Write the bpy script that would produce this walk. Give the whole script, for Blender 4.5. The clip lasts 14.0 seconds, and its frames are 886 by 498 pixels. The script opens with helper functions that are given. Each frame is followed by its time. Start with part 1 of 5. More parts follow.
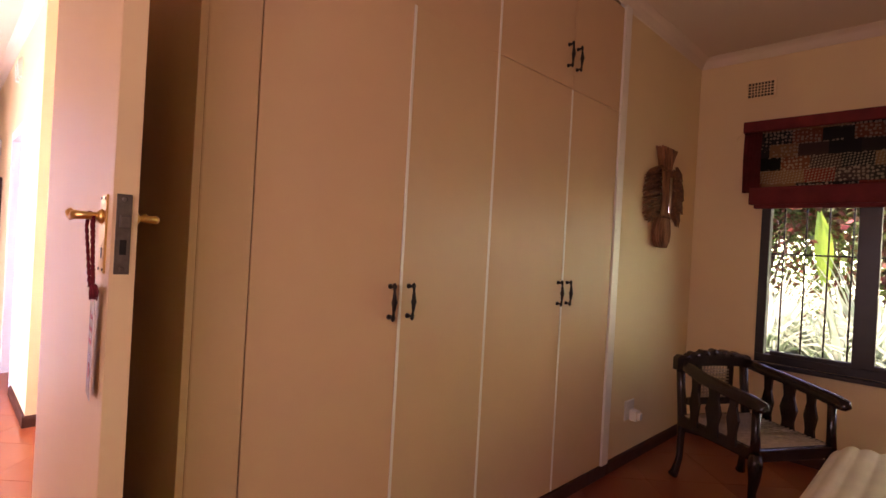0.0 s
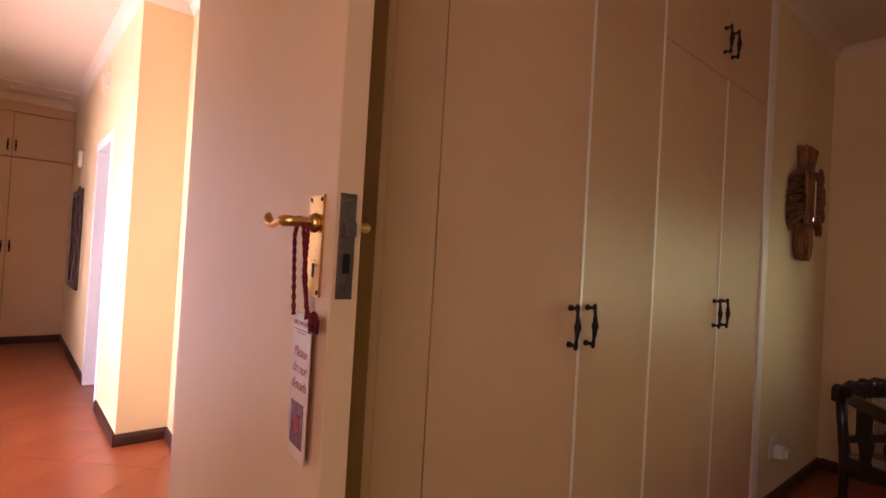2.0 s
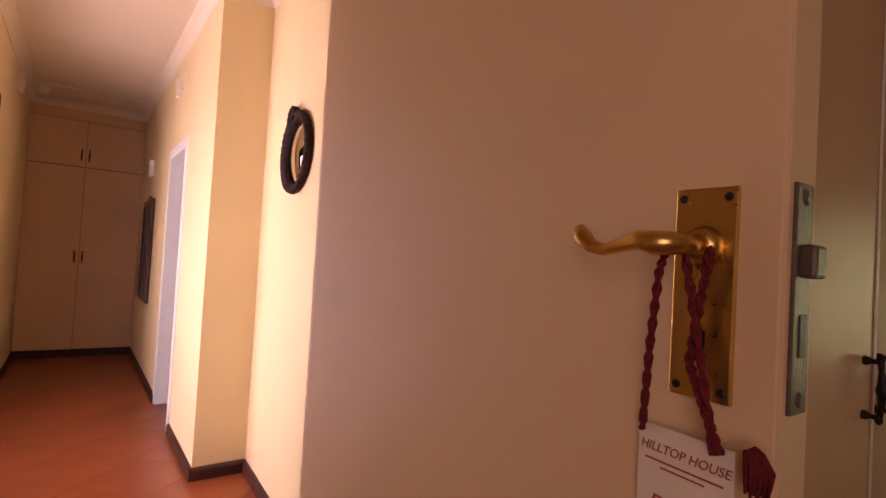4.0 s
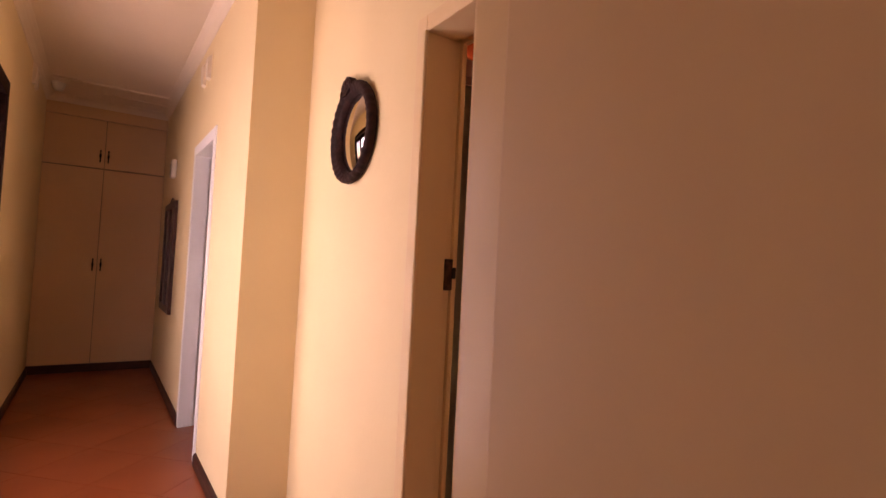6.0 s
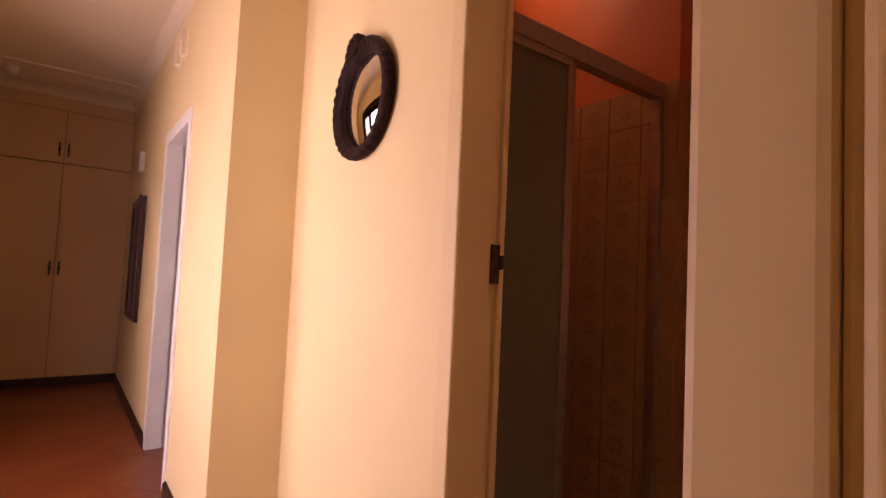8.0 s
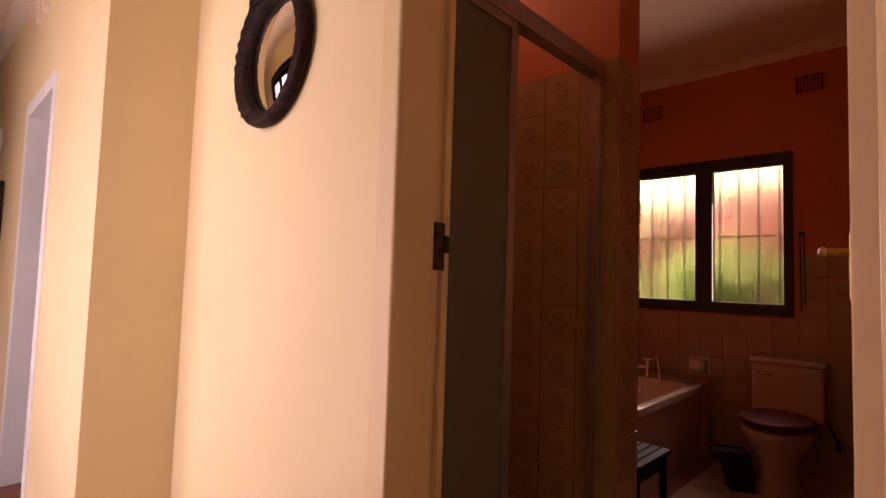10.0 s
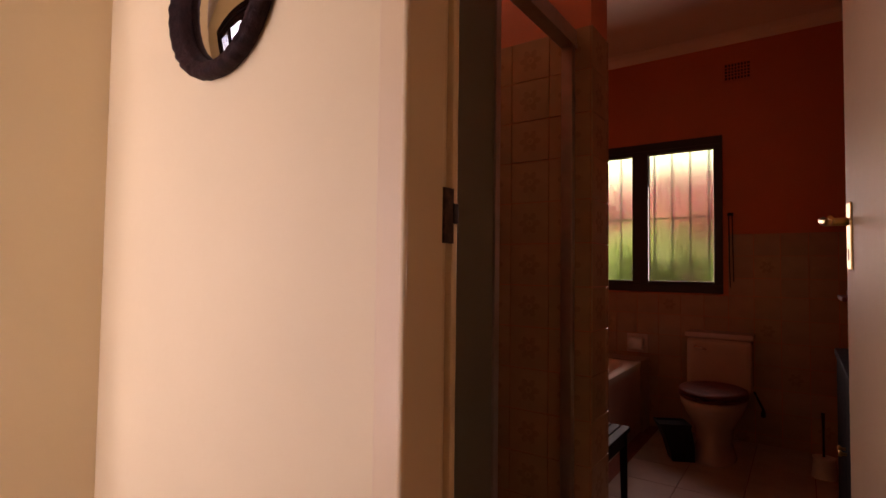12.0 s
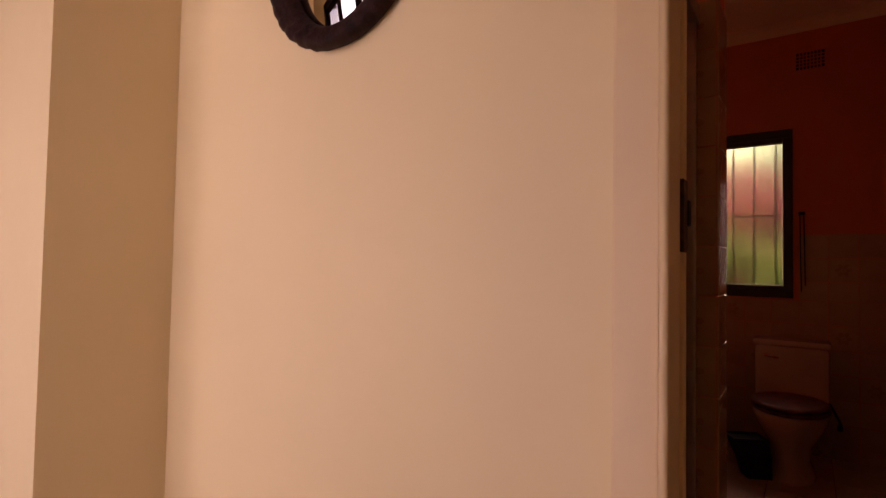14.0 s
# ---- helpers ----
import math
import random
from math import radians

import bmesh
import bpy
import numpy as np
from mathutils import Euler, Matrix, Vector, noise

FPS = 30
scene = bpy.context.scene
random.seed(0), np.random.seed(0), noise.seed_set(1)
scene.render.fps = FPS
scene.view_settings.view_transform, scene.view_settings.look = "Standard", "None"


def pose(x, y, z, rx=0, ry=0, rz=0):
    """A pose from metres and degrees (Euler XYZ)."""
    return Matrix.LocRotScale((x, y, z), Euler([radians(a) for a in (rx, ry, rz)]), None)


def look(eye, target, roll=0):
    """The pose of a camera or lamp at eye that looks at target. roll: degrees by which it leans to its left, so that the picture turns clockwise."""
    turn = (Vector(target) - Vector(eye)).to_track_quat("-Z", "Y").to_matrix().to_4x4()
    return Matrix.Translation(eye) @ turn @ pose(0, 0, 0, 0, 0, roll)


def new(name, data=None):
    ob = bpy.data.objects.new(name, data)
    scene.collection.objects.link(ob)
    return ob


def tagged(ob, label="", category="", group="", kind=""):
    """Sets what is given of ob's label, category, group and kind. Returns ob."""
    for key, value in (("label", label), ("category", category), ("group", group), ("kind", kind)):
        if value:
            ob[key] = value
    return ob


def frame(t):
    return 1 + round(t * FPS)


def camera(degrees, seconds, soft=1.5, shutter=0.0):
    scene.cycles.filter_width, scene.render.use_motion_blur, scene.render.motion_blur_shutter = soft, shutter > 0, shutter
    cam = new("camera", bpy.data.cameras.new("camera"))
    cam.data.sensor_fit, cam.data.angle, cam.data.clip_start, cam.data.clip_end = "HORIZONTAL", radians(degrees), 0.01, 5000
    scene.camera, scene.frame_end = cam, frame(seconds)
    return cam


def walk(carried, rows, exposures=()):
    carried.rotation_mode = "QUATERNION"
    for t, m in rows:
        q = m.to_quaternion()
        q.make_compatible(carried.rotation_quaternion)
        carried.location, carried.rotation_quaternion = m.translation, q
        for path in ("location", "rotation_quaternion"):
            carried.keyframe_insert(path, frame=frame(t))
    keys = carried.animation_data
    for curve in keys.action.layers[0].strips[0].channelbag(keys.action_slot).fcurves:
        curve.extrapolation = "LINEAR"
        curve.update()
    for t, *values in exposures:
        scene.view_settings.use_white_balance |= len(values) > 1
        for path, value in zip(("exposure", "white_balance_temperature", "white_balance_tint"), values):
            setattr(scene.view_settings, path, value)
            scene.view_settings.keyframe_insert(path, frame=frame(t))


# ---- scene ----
cam = camera(81.9, 14.0)
PATH = [
    (0, (0.51, 2.732, 1.271), (1.92, 4.15, 1.268), 3.2),
    (0.5, (0.487, 2.832, 1.262), (1.853, 4.293, 1.269), 3.3),
    (1, (0.446, 2.965, 1.27), (1.772, 4.461, 1.285), 3.3),
    (1.5, (0.401, 3.093, 1.273), (1.713, 4.603, 1.294), 3.3),
    (2, (0.383, 3.222, 1.256), (1.686, 4.739, 1.286), 3.3),
    (2.5, (0.401, 3.387, 1.267), (1.686, 4.92, 1.301), 3.3),
    (3, (0.414, 3.517, 1.267), (1.659, 5.081, 1.306), 3.2),
    (3.5, (0.398, 3.619, 1.273), (1.592, 5.223, 1.317), 3.2),
    (4, (0.364, 3.759, 1.274), (1.53, 5.383, 1.325), 3.3),
    (6.5, (0.395, 4.422, 1.24), (1.511, 6.079, 1.32), 2.8),
    (7, (0.387, 4.531, 1.231), (1.509, 6.184, 1.319), 2.8),
    (7.5, (0.393, 4.606, 1.21), (1.539, 6.242, 1.307), 2.7),
    (8, (0.438, 4.664, 1.192), (1.632, 6.265, 1.3), 2.7),
    (8.5, (0.495, 4.721, 1.186), (1.749, 6.275, 1.301), 2.4),
    (9, (0.546, 4.765, 1.175), (1.861, 6.267, 1.295), 2.2),
    (11.5, (0.55, 5.032, 1.146), (2.151, 6.227, 1.236), 1.0),
    (12, (0.558, 5.083, 1.137), (2.195, 6.23, 1.213), 0.7),
    (12.5, (0.546, 5.151, 1.137), (2.198, 6.277, 1.201), 0.6),
    (13, (0.558, 5.25, 1.15), (2.213, 6.371, 1.207), 0.8),
    (13.5, (0.566, 5.347, 1.156), (2.214, 6.478, 1.22), 0.8),
    (14, (0.549, 5.444, 1.157), (2.175, 6.606, 1.222), 1.0),
]
# exposure follows the clip's own camera as it turns to the lit wall
EXPOSURE = [(0.0, 2.62, 7500, 67), (1.5, 2.3, 7600, 66), (2.5, 1.78, 7900, 65), (3.0, 1.62, 8000, 65), (4.0, 1.33, 8500, 66), (6.5, 0.98, 9500, 68),
            (9.0, 0.96, 9300, 66), (11.5, 0.66, 7800, 57), (12.5, 0.44, 7900, 58), (13.5, 0.18, 8700, 63), (14.0, 0.0, 9000, 65)]
walk(cam, [(t, look(eye, target, roll)) for t, eye, target, roll in PATH], EXPOSURE)

# ---- light ----
world = bpy.data.worlds.new("sky")
scene.world = world
world.use_nodes = True
sky = world.node_tree.nodes.new("ShaderNodeTexSky")
sky.sky_type, sky.sun_disc = "NISHITA", False
sky.sun_elevation, sky.sun_rotation = radians(63), radians(-13)
world.node_tree.links.new(sky.outputs[0], world.node_tree.nodes["Background"].inputs[0])
world.node_tree.nodes["Background"].inputs[1].default_value = 0.14


def lamp(name, kind, m, power, colour, size=(1, 1)):
    data = bpy.data.lights.new(name, kind)
    data.energy, data.color = power, colour
    if kind == "AREA":
        data.shape, data.size, data.size_y = "RECTANGLE", size[0], size[1]
    ob = new(name, data)
    ob.matrix_world = m
    return ob


sun = lamp("sun", "SUN", look((-1.2, 5, 10), (0, 0, 0)), 5.0, (1.0, 0.93, 0.82))
sun.data.angle = radians(0.5)
# sky light that comes in through the glazed openings
lamp("window_daylight", "AREA", look((4.565, 1.85, 1.25), (0, 1.85, 1.25)), 0.5, (0.82, 0.90, 1.0), (1.7, 1.2))
# warm lamp added in the unseen west window, brightens the door leaf
lamp("west_fill", "AREA", look((-0.485, 2.75, 1.5), (5, 2.75, 1.5)), 2.5, (1.0, 0.94, 0.86), (1.2, 1.1))
bath_lamp = lamp("bath_daylight", "AREA", look((4.565, 6.05, 1.42), (0, 6.05, 1.42)), 4.3, (0.95, 1.0, 0.88), (1.0, 0.7))
bath_lamp.data.spread = radians(130)
lamp("passage_daylight", "AREA", look((-0.42, 6.90, 1.15), (3, 6.90, 1.15)), 30, (0.68, 0.85, 1.0), (2.2, 1.9))
# lamp added outside the glazed garden door for light bounced off unseen sunlit paving
lamp("passage_bounce_fill", "AREA", look((-1.3, 7.1, 0.06), (0.6, 6.9, 2.6)), 21, (0.98, 0.95, 0.90), (2.8, 1.2))

# ---- materials ----


def material(name, colour, rough=0.6, metal=0.0, vary=0.08, scale=6.0, bump=0.02, grain=60.0, coat=0.0, rvar=0.07, colour2=None, tint=0.0, stretch=None, spec=0.5, wave=0.0):
    """A principled material with broad mottling, fine grain relief and, by object, a slight change of tone."""
    m = bpy.data.materials.new(name)
    m.use_nodes = True
    nt = m.node_tree
    n, l = nt.nodes, nt.links
    b = n["Principled BSDF"]
    tc = n.new("ShaderNodeTexCoord")
    mp = n.new("ShaderNodeMapping")
    if stretch:
        mp.inputs["Scale"].default_value = stretch
    l.new(tc.outputs["Object"], mp.inputs[0])
    big = n.new("ShaderNodeTexNoise")
    big.inputs["Scale"].default_value, big.inputs["Detail"].default_value = scale, 5
    l.new(mp.outputs[0], big.inputs["Vector"])
    ramp = n.new("ShaderNodeMix")
    ramp.data_type = "RGBA"
    c2 = colour2 or tuple(c * (1 - 2 * vary) for c in colour)
    c1 = colour if colour2 else tuple(min(1, c * (1 + vary)) for c in colour)
    ramp.inputs[6].default_value, ramp.inputs[7].default_value = (*c1, 1), (*c2, 1)
    cr = n.new("ShaderNodeMapRange")
    cr.inputs[1].default_value, cr.inputs[2].default_value = 0.3, 0.7
    l.new(big.outputs[0], cr.inputs[0])
    l.new(cr.outputs[0], ramp.inputs[0])
    out = ramp.outputs[2]
    if tint:
        info = n.new("ShaderNodeObjectInfo")
        hsv = n.new("ShaderNodeHueSaturation")
        mr = n.new("ShaderNodeMapRange")
        mr.inputs[3].default_value, mr.inputs[4].default_value = 1 - tint, 1 + tint
        l.new(info.outputs["Random"], mr.inputs[0])
        l.new(mr.outputs[0], hsv.inputs["Value"])
        l.new(out, hsv.inputs["Color"])
        out = hsv.outputs[0]
    l.new(out, b.inputs["Base Color"])
    fine = n.new("ShaderNodeTexNoise")
    fine.inputs["Scale"].default_value, fine.inputs["Detail"].default_value = grain, 3
    l.new(mp.outputs[0], fine.inputs["Vector"])
    rr = n.new("ShaderNodeMapRange")
    rr.inputs[3].default_value, rr.inputs[4].default_value = max(0.02, rough - rvar), min(1, rough + rvar)
    l.new(fine.outputs[0], rr.inputs[0])
    l.new(rr.outputs[0], b.inputs["Roughness"])
    if bump:
        bp = n.new("ShaderNodeBump")
        bp.inputs["Strength"].default_value, bp.inputs["Distance"].default_value = min(1, bump * 10), 0.004
        l.new(fine.outputs[0], bp.inputs["Height"])
        if wave:
            slow = n.new("ShaderNodeTexNoise")
            slow.inputs["Scale"].default_value, slow.inputs["Detail"].default_value = 3.2, 2
            l.new(mp.outputs[0], slow.inputs["Vector"])
            bw_ = n.new("ShaderNodeBump")
            bw_.inputs["Strength"].default_value, bw_.inputs["Distance"].default_value = wave, 0.03
            l.new(slow.outputs[0], bw_.inputs["Height"])
            l.new(bw_.outputs[0], bp.inputs["Normal"])
        l.new(bp.outputs[0], b.inputs["Normal"])
    b.inputs["Metallic"].default_value = metal
    b.inputs["Coat Weight"].default_value = coat
    b.inputs["Specular IOR Level"].default_value = spec
    return m


CREAM = material("cream_wall_paint", (0.82, 0.635, 0.355), 0.55, vary=0.025, scale=1.2, grain=45, bump=0.015, wave=0.25)
JOINERY = material("cream_gloss_joinery", (0.68, 0.445, 0.255), 0.38, vary=0.03, scale=1.6, grain=30, bump=0.006, wave=0.08, spec=0.22)
DOORPAINT = material("white_door_paint", (0.79, 0.562, 0.325), 0.5, vary=0.02, scale=1.5, grain=40, bump=0.008, wave=0.06, rvar=0.03)
FRAMEPAINT = material("cream_frame_paint", (0.80, 0.585, 0.33), 0.35, vary=0.02, scale=3, grain=40, bump=0.01)
CEILPAINT = material("ceiling_paint", (0.80, 0.67, 0.52), 0.8, vary=0.02, scale=1.5, grain=60)
REDPAINT = material("terracotta_wall_paint", (0.58, 0.165, 0.065), 0.55, vary=0.05, scale=2, grain=45, bump=0.015)
SKIRT = material("dark_brown_skirting", (0.062, 0.022, 0.014), 0.42, vary=0.15, scale=8, grain=50, spec=0.3)
CLAY = material("polished_clay_tile", (0.25, 0.048, 0.016), 0.30, scale=2.6, rvar=0.015, colour2=(0.32, 0.078, 0.026), grain=8, tint=0.06, bump=0)
GROUT = material("red_grout", (0.24, 0.06, 0.03), 0.7)
BATHFLOOR = material("beige_floor_tile", (0.42, 0.30, 0.22), 0.4, vary=0.08, scale=4, grain=40)
DARKWOOD = material("dark_varnished_wood", (0.022, 0.011, 0.008), 0.24, vary=0.25, scale=10, grain=70, stretch=(1, 1, 0.15), coat=0.12)
BRONZEFRAME = material("dark_bronze_window_frame", (0.018, 0.013, 0.011), 0.4, vary=0.1, scale=12)
IRON = material("black_iron", (0.012, 0.010, 0.010), 0.45, vary=0.2, scale=40, grain=150, metal=0.3)
BRASS = material("polished_brass", (0.74, 0.47, 0.16), 0.3, metal=1.0, vary=0.06, scale=30, grain=120, bump=0.01)
STEEL = material("worn_lock_steel", (0.15, 0.12, 0.10), 0.45, metal=0.6, vary=0.12, scale=60, grain=200)
CHROME = material("chrome", (0.8, 0.8, 0.8), 0.12, metal=1.0, vary=0.03, scale=20, bump=0)
ALU = material("anodised_aluminium", (0.48, 0.44, 0.40), 0.35, metal=0.8, vary=0.06, scale=20, grain=120)


def glassy(name, colour, rough, ior=1.45):
    m = bpy.data.materials.new(name)
    m.use_nodes = True
    b = m.node_tree.nodes["Principled BSDF"]
    b.inputs["Base Color"].default_value = (*colour, 1)
    b.inputs["Roughness"].default_value = rough
    b.inputs["Transmission Weight"].default_value = 1.0
    b.inputs["IOR"].default_value = ior
    return m


GLASS = glassy("clear_glass", (1, 1, 1), 0.0)
FROSTED = glassy("obscure_glass", (0.98, 0.99, 0.97), 0.38, 1.25)

# ---- mesh helpers ----


def bm_box(bm, lo, hi, bevel=0.0):
    size = [b - a for a, b in zip(lo, hi)]
    mid = [(a + b) / 2 for a, b in zip(lo, hi)]
    r = bmesh.ops.create_cube(bm, size=1, matrix=Matrix.Translation(mid) @ Matrix.Diagonal((*size, 1)))
    if bevel:
        es = list({e for v in r["verts"] for e in v.link_edges})
        bmesh.ops.bevel(bm, geom=es, offset=min(bevel, min(size) * 0.45), segments=2, affect="EDGES", profile=0.6)
    return r["verts"]


def box(lo, hi, bevel=0.0):
    bm = bmesh.new()
    bm_box(bm, lo, hi, bevel)
    return bm


def boxes(*pairs, bevel=0.0):
    bm = bmesh.new()
    for lo, hi in pairs:
        bm_box(bm, lo, hi, bevel)
    return bm


def bm_tube(bm, pts, radii, seg=10, closed=False, squash=1.0):
    """A swept round bar through pts, with a radius for each."""
    pts = [Vector(p) for p in pts]
    if not hasattr(radii, "__len__"):
        radii = [radii] * len(pts)
    rings = []
    ref = None
    for i, p in enumerate(pts):
        a = pts[i - 1] if i or closed else p
        b = pts[(i + 1) % len(pts)] if i < len(pts) - 1 or closed else p
        d = (b - a).normalized()
        if ref is None:
            ref = d.orthogonal().normalized()
        ref = (ref - d * ref.dot(d)).normalized()
        side = d.cross(ref)
        rings.append([bm.verts.new(p + (ref * math.cos(k * math.tau / seg) + side * squash * math.sin(k * math.tau / seg)) * radii[i]) for k in range(seg)])
    n = len(rings)
    for i in range(n if closed else n - 1):
        r, s = rings[i], rings[(i + 1) % n]
        for k in range(seg):
            f = bm.faces.new((r[k], r[(k + 1) % seg], s[(k + 1) % seg], s[k]))
            f.smooth = True
    if not closed:
        bm.faces.new(rings[0][::-1])
        bm.faces.new(rings[-1])
    return bm


def tube(pts, radii, seg=10, closed=False, squash=1.0):
    return bm_tube(bmesh.new(), pts, radii, seg, closed, squash)


def bm_lathe(bm, profile, m=Matrix(), seg=24):
    """Spins (radius, height) pairs round z."""
    rings = [[bm.verts.new(m @ Vector((r * math.cos(k * math.tau / seg), r * math.sin(k * math.tau / seg), z))) for k in range(seg)] for r, z in profile]
    for r, s in zip(rings, rings[1:]):
        for k in range(seg):
            f = bm.faces.new((r[k], r[(k + 1) % seg], s[(k + 1) % seg], s[k]))
            f.smooth = True
    bm.faces.new(rings[0][::-1])
    bm.faces.new(rings[-1])
    return bm


def bm_prism(bm, outline, m, depth):
    """A flat outline of (u, v) pairs, thickened by depth along its own z and placed by m."""
    a = [bm.verts.new(m @ Vector((u, v, 0))) for u, v in outline]
    b = [bm.verts.new(m @ Vector((u, v, depth))) for u, v in outline]
    n = len(a)
    bm.faces.new(a[::-1])
    bm.faces.new(b)
    for i in range(n):
        bm.faces.new((a[i], a[(i + 1) % n], b[(i + 1) % n], b[i]))
    return bm


def mesh_of(name, bm, mat):
    bmesh.ops.recalc_face_normals(bm, faces=bm.faces)
    me = bpy.data.meshes.new(name)
    bm.to_mesh(me)
    bm.free()
    me.materials.append(mat)
    return me


def part(name, bm, mat, parent=None, label=""):
    ob = new(name, mesh_of(name, bm, mat))
    ob.parent = parent
    return tagged(ob, label)


def thing(name, at, label, category, group="", kind="", rz=0):
    ob = new(name)
    ob.matrix_world = pose(*at, 0, 0, rz)
    return tagged(ob, label, category, group, kind)


def setting(name, bm, mat, label, category):
    return tagged(part(name, bm, mat), label, category, kind="structure")


# ---- structure ----
H = 2.78          # ceiling
WX = 4.55         # inner face of the outer wall with both windows
setting("floor", box((-0.9, 0.1, -0.2), (5.0, 11.6, -0.012)), GROUT, "red floor screed under the polished clay tiles", "floor")
setting("ground", box((-300, -300, -0.6), (300, 300, -0.15)), material("garden_soil", (0.10, 0.075, 0.045), 0.95, vary=0.3, scale=1.5, grain=20, bump=0.1), "bare garden earth with patches of lawn round the house", "ground")
setting("ceiling", box((-0.9, 0.1, H), (5.0, 11.6, H + 0.15)), CEILPAINT, "off-white painted board ceiling through all the rooms", "ceiling")

# outer wall with the bedroom window and the bath window
BW = (1.10, 3.69, 0.62, 2.1)      # bedroom window y0 y1 z0 z1
TW = (5.52, 6.635, 0.985, 2.088)     # bath window


def outer_wall(lo_y, hi_y, win, name, mat, label):
    y0, y1, z0, z1 = win
    a, b = WX, WX + 0.23
    setting(name, boxes(((a, lo_y, 0), (b, y0, H)), ((a, y1, 0), (b, hi_y, H)), ((a, y0, 0), (b, y1, z0)), ((a, y0, z1), (b, y1, H))), mat, label, "wall")


outer_wall(0.1, 4.63, BW, "wall_bedroom_window", CREAM, "cream painted outer bedroom wall with a wide window")
outer_wall(4.63, 6.95, TW, "wall_bath_window", REDPAINT, "terracotta painted bathroom wall over beige flowered tiles")
setting("wall_bedroom_south", box((-0.65, 0.75, 0), (WX, 0.95, H)), CREAM, "plain cream painted bedroom wall", "wall")
setting("wall_bedroom_west", boxes(((-0.65, 0.95, 0), (-0.5, 2.10, H)), ((-0.65, 3.40, 0), (-0.5, 4.73, H)), ((-0.65, 2.10, 0), (-0.5, 3.40, 0.9)), ((-0.65, 2.10, 2.1), (-0.5, 3.40, H))), CREAM, "plain cream painted bedroom wall", "wall")
# wall with the bedroom door, opening x -0.02 .. 0.795
setting("wall_bedroom_door", boxes(((-0.65, 4.74, 0), (-0.065, 4.852, H)), ((0.842, 4.74, 0), (1.235, 4.852, H)), ((-0.065, 4.74, 2.08), (0.842, 4.852, H))), CREAM, "cream painted wall round the bedroom doorway", "wall")
# partition behind the wardrobe; the side to the bathroom is terracotta
setting("wall_wardrobe_back", box((0.972, 4.63, 0), (WX, 4.70, H)), CREAM, "plain cream painted partition behind the wardrobe", "wall")
setting("wall_bath_south", box((1.30, 4.70, 0), (WX, 4.73, H)), REDPAINT, "terracotta painted bathroom wall", "wall")
setting("wall_bedroom_nib", box((3.34, 4.14, 0), (WX, 4.63, H)), CREAM, "cream painted bedroom wall beside the built-in wardrobe", "wall")
# passage wall with the oval mirror and the bath doorway, opening y 4.90 .. 5.607
MX = lambda y: 1.18 + (y - 5.63) * 0.0464     # the mirror wall runs slightly askew
bm = bmesh.new()
for a, b, z0 in ((5.62, 6.815, 0), (4.73, 4.87, 0), (4.87, 5.62, 1.985)):
    bm_prism(bm, [(MX(a), a), (1.30, a), (1.30, b), (MX(b), b)], Matrix.Translation((0, 0, z0)), H - z0)
bm_box(bm, (1.235, 6.815, 0), (1.30, 6.965, H))
setting("wall_mirror", bm, CREAM, "cream painted passage wall with an oval mirror", "wall")
setting("wall_bath_west", boxes(((1.30, 5.62, 0), (1.312, 6.75, H)), ((1.30, 4.87, 1.985), (1.312, 5.62, H))), REDPAINT, "terracotta painted bathroom wall above the shower", "wall")
setting("wall_bath_north", box((1.30, 6.75, 0), (WX, 6.95, H)), REDPAINT, "terracotta painted bathroom wall beside the tub", "wall")
# passage
CX = 0.952
setting("wall_passage_east", boxes(((CX, 6.815, 0), (1.235, 6.965, H)), ((CX, 6.965, 0), (CX + 0.15, 7.70, H)), ((CX, 8.46, 0), (CX + 0.15, 11.3, H)), ((CX, 7.70, 2.01), (CX + 0.15, 8.46, H))), CREAM, "cream painted passage wall with a white framed doorway", "wall")
LX = -0.12
GD = (5.80, 8.36, 2.24)      # glazed passage door y0 y1 top
setting("wall_passage_west", boxes(((LX - 0.2, 4.865, 0), (LX, GD[0], H)), ((LX - 0.2, GD[1], 0), (LX, 11.3, H)), ((LX - 0.2, GD[0], GD[2]), (LX, GD[1], H))), CREAM, "cream painted passage wall with a glazed garden door", "wall")
setting("wall_passage_end", box((-0.32, 11.3, 0), (1.2, 11.45, H)), CREAM, "plain wall behind the passage cupboard", "wall")
# room beyond the passage doorway, unlit
setting("wall_side_room", boxes(((3.2, 6.95, 0), (3.35, 11.45, H)), ((1.105, 9.6, 0), (3.2, 9.75, H)), ((1.105, 6.965, 0), (3.2, 7.0, H))), CREAM, "plain walls of the side room beyond the doorway", "wall")
# out-of-view eave, added to keep the sun off the window sills
setting("shade_eave", box((WX + 0.235, 0.0, 2.45), (WX + 0.95, 11.6, 2.57)), CEILPAINT, "unseen painted eave, added to shade the outer wall", "eave")
setting("roof", box((-6.0, -0.5, H + 0.155), (WX + 1.0, 12.2, H + 0.30)), material("dark_roof_sheeting", (0.12, 0.07, 0.055), 0.7), "dark sheeted house roof", "roof")
# shower pier and bath screen wall
setting("wall_shower_pier", box((2.26, 5.664, 0), (2.435, 6.75, H)), REDPAINT, "terracotta painted pier between shower and tub", "wall")


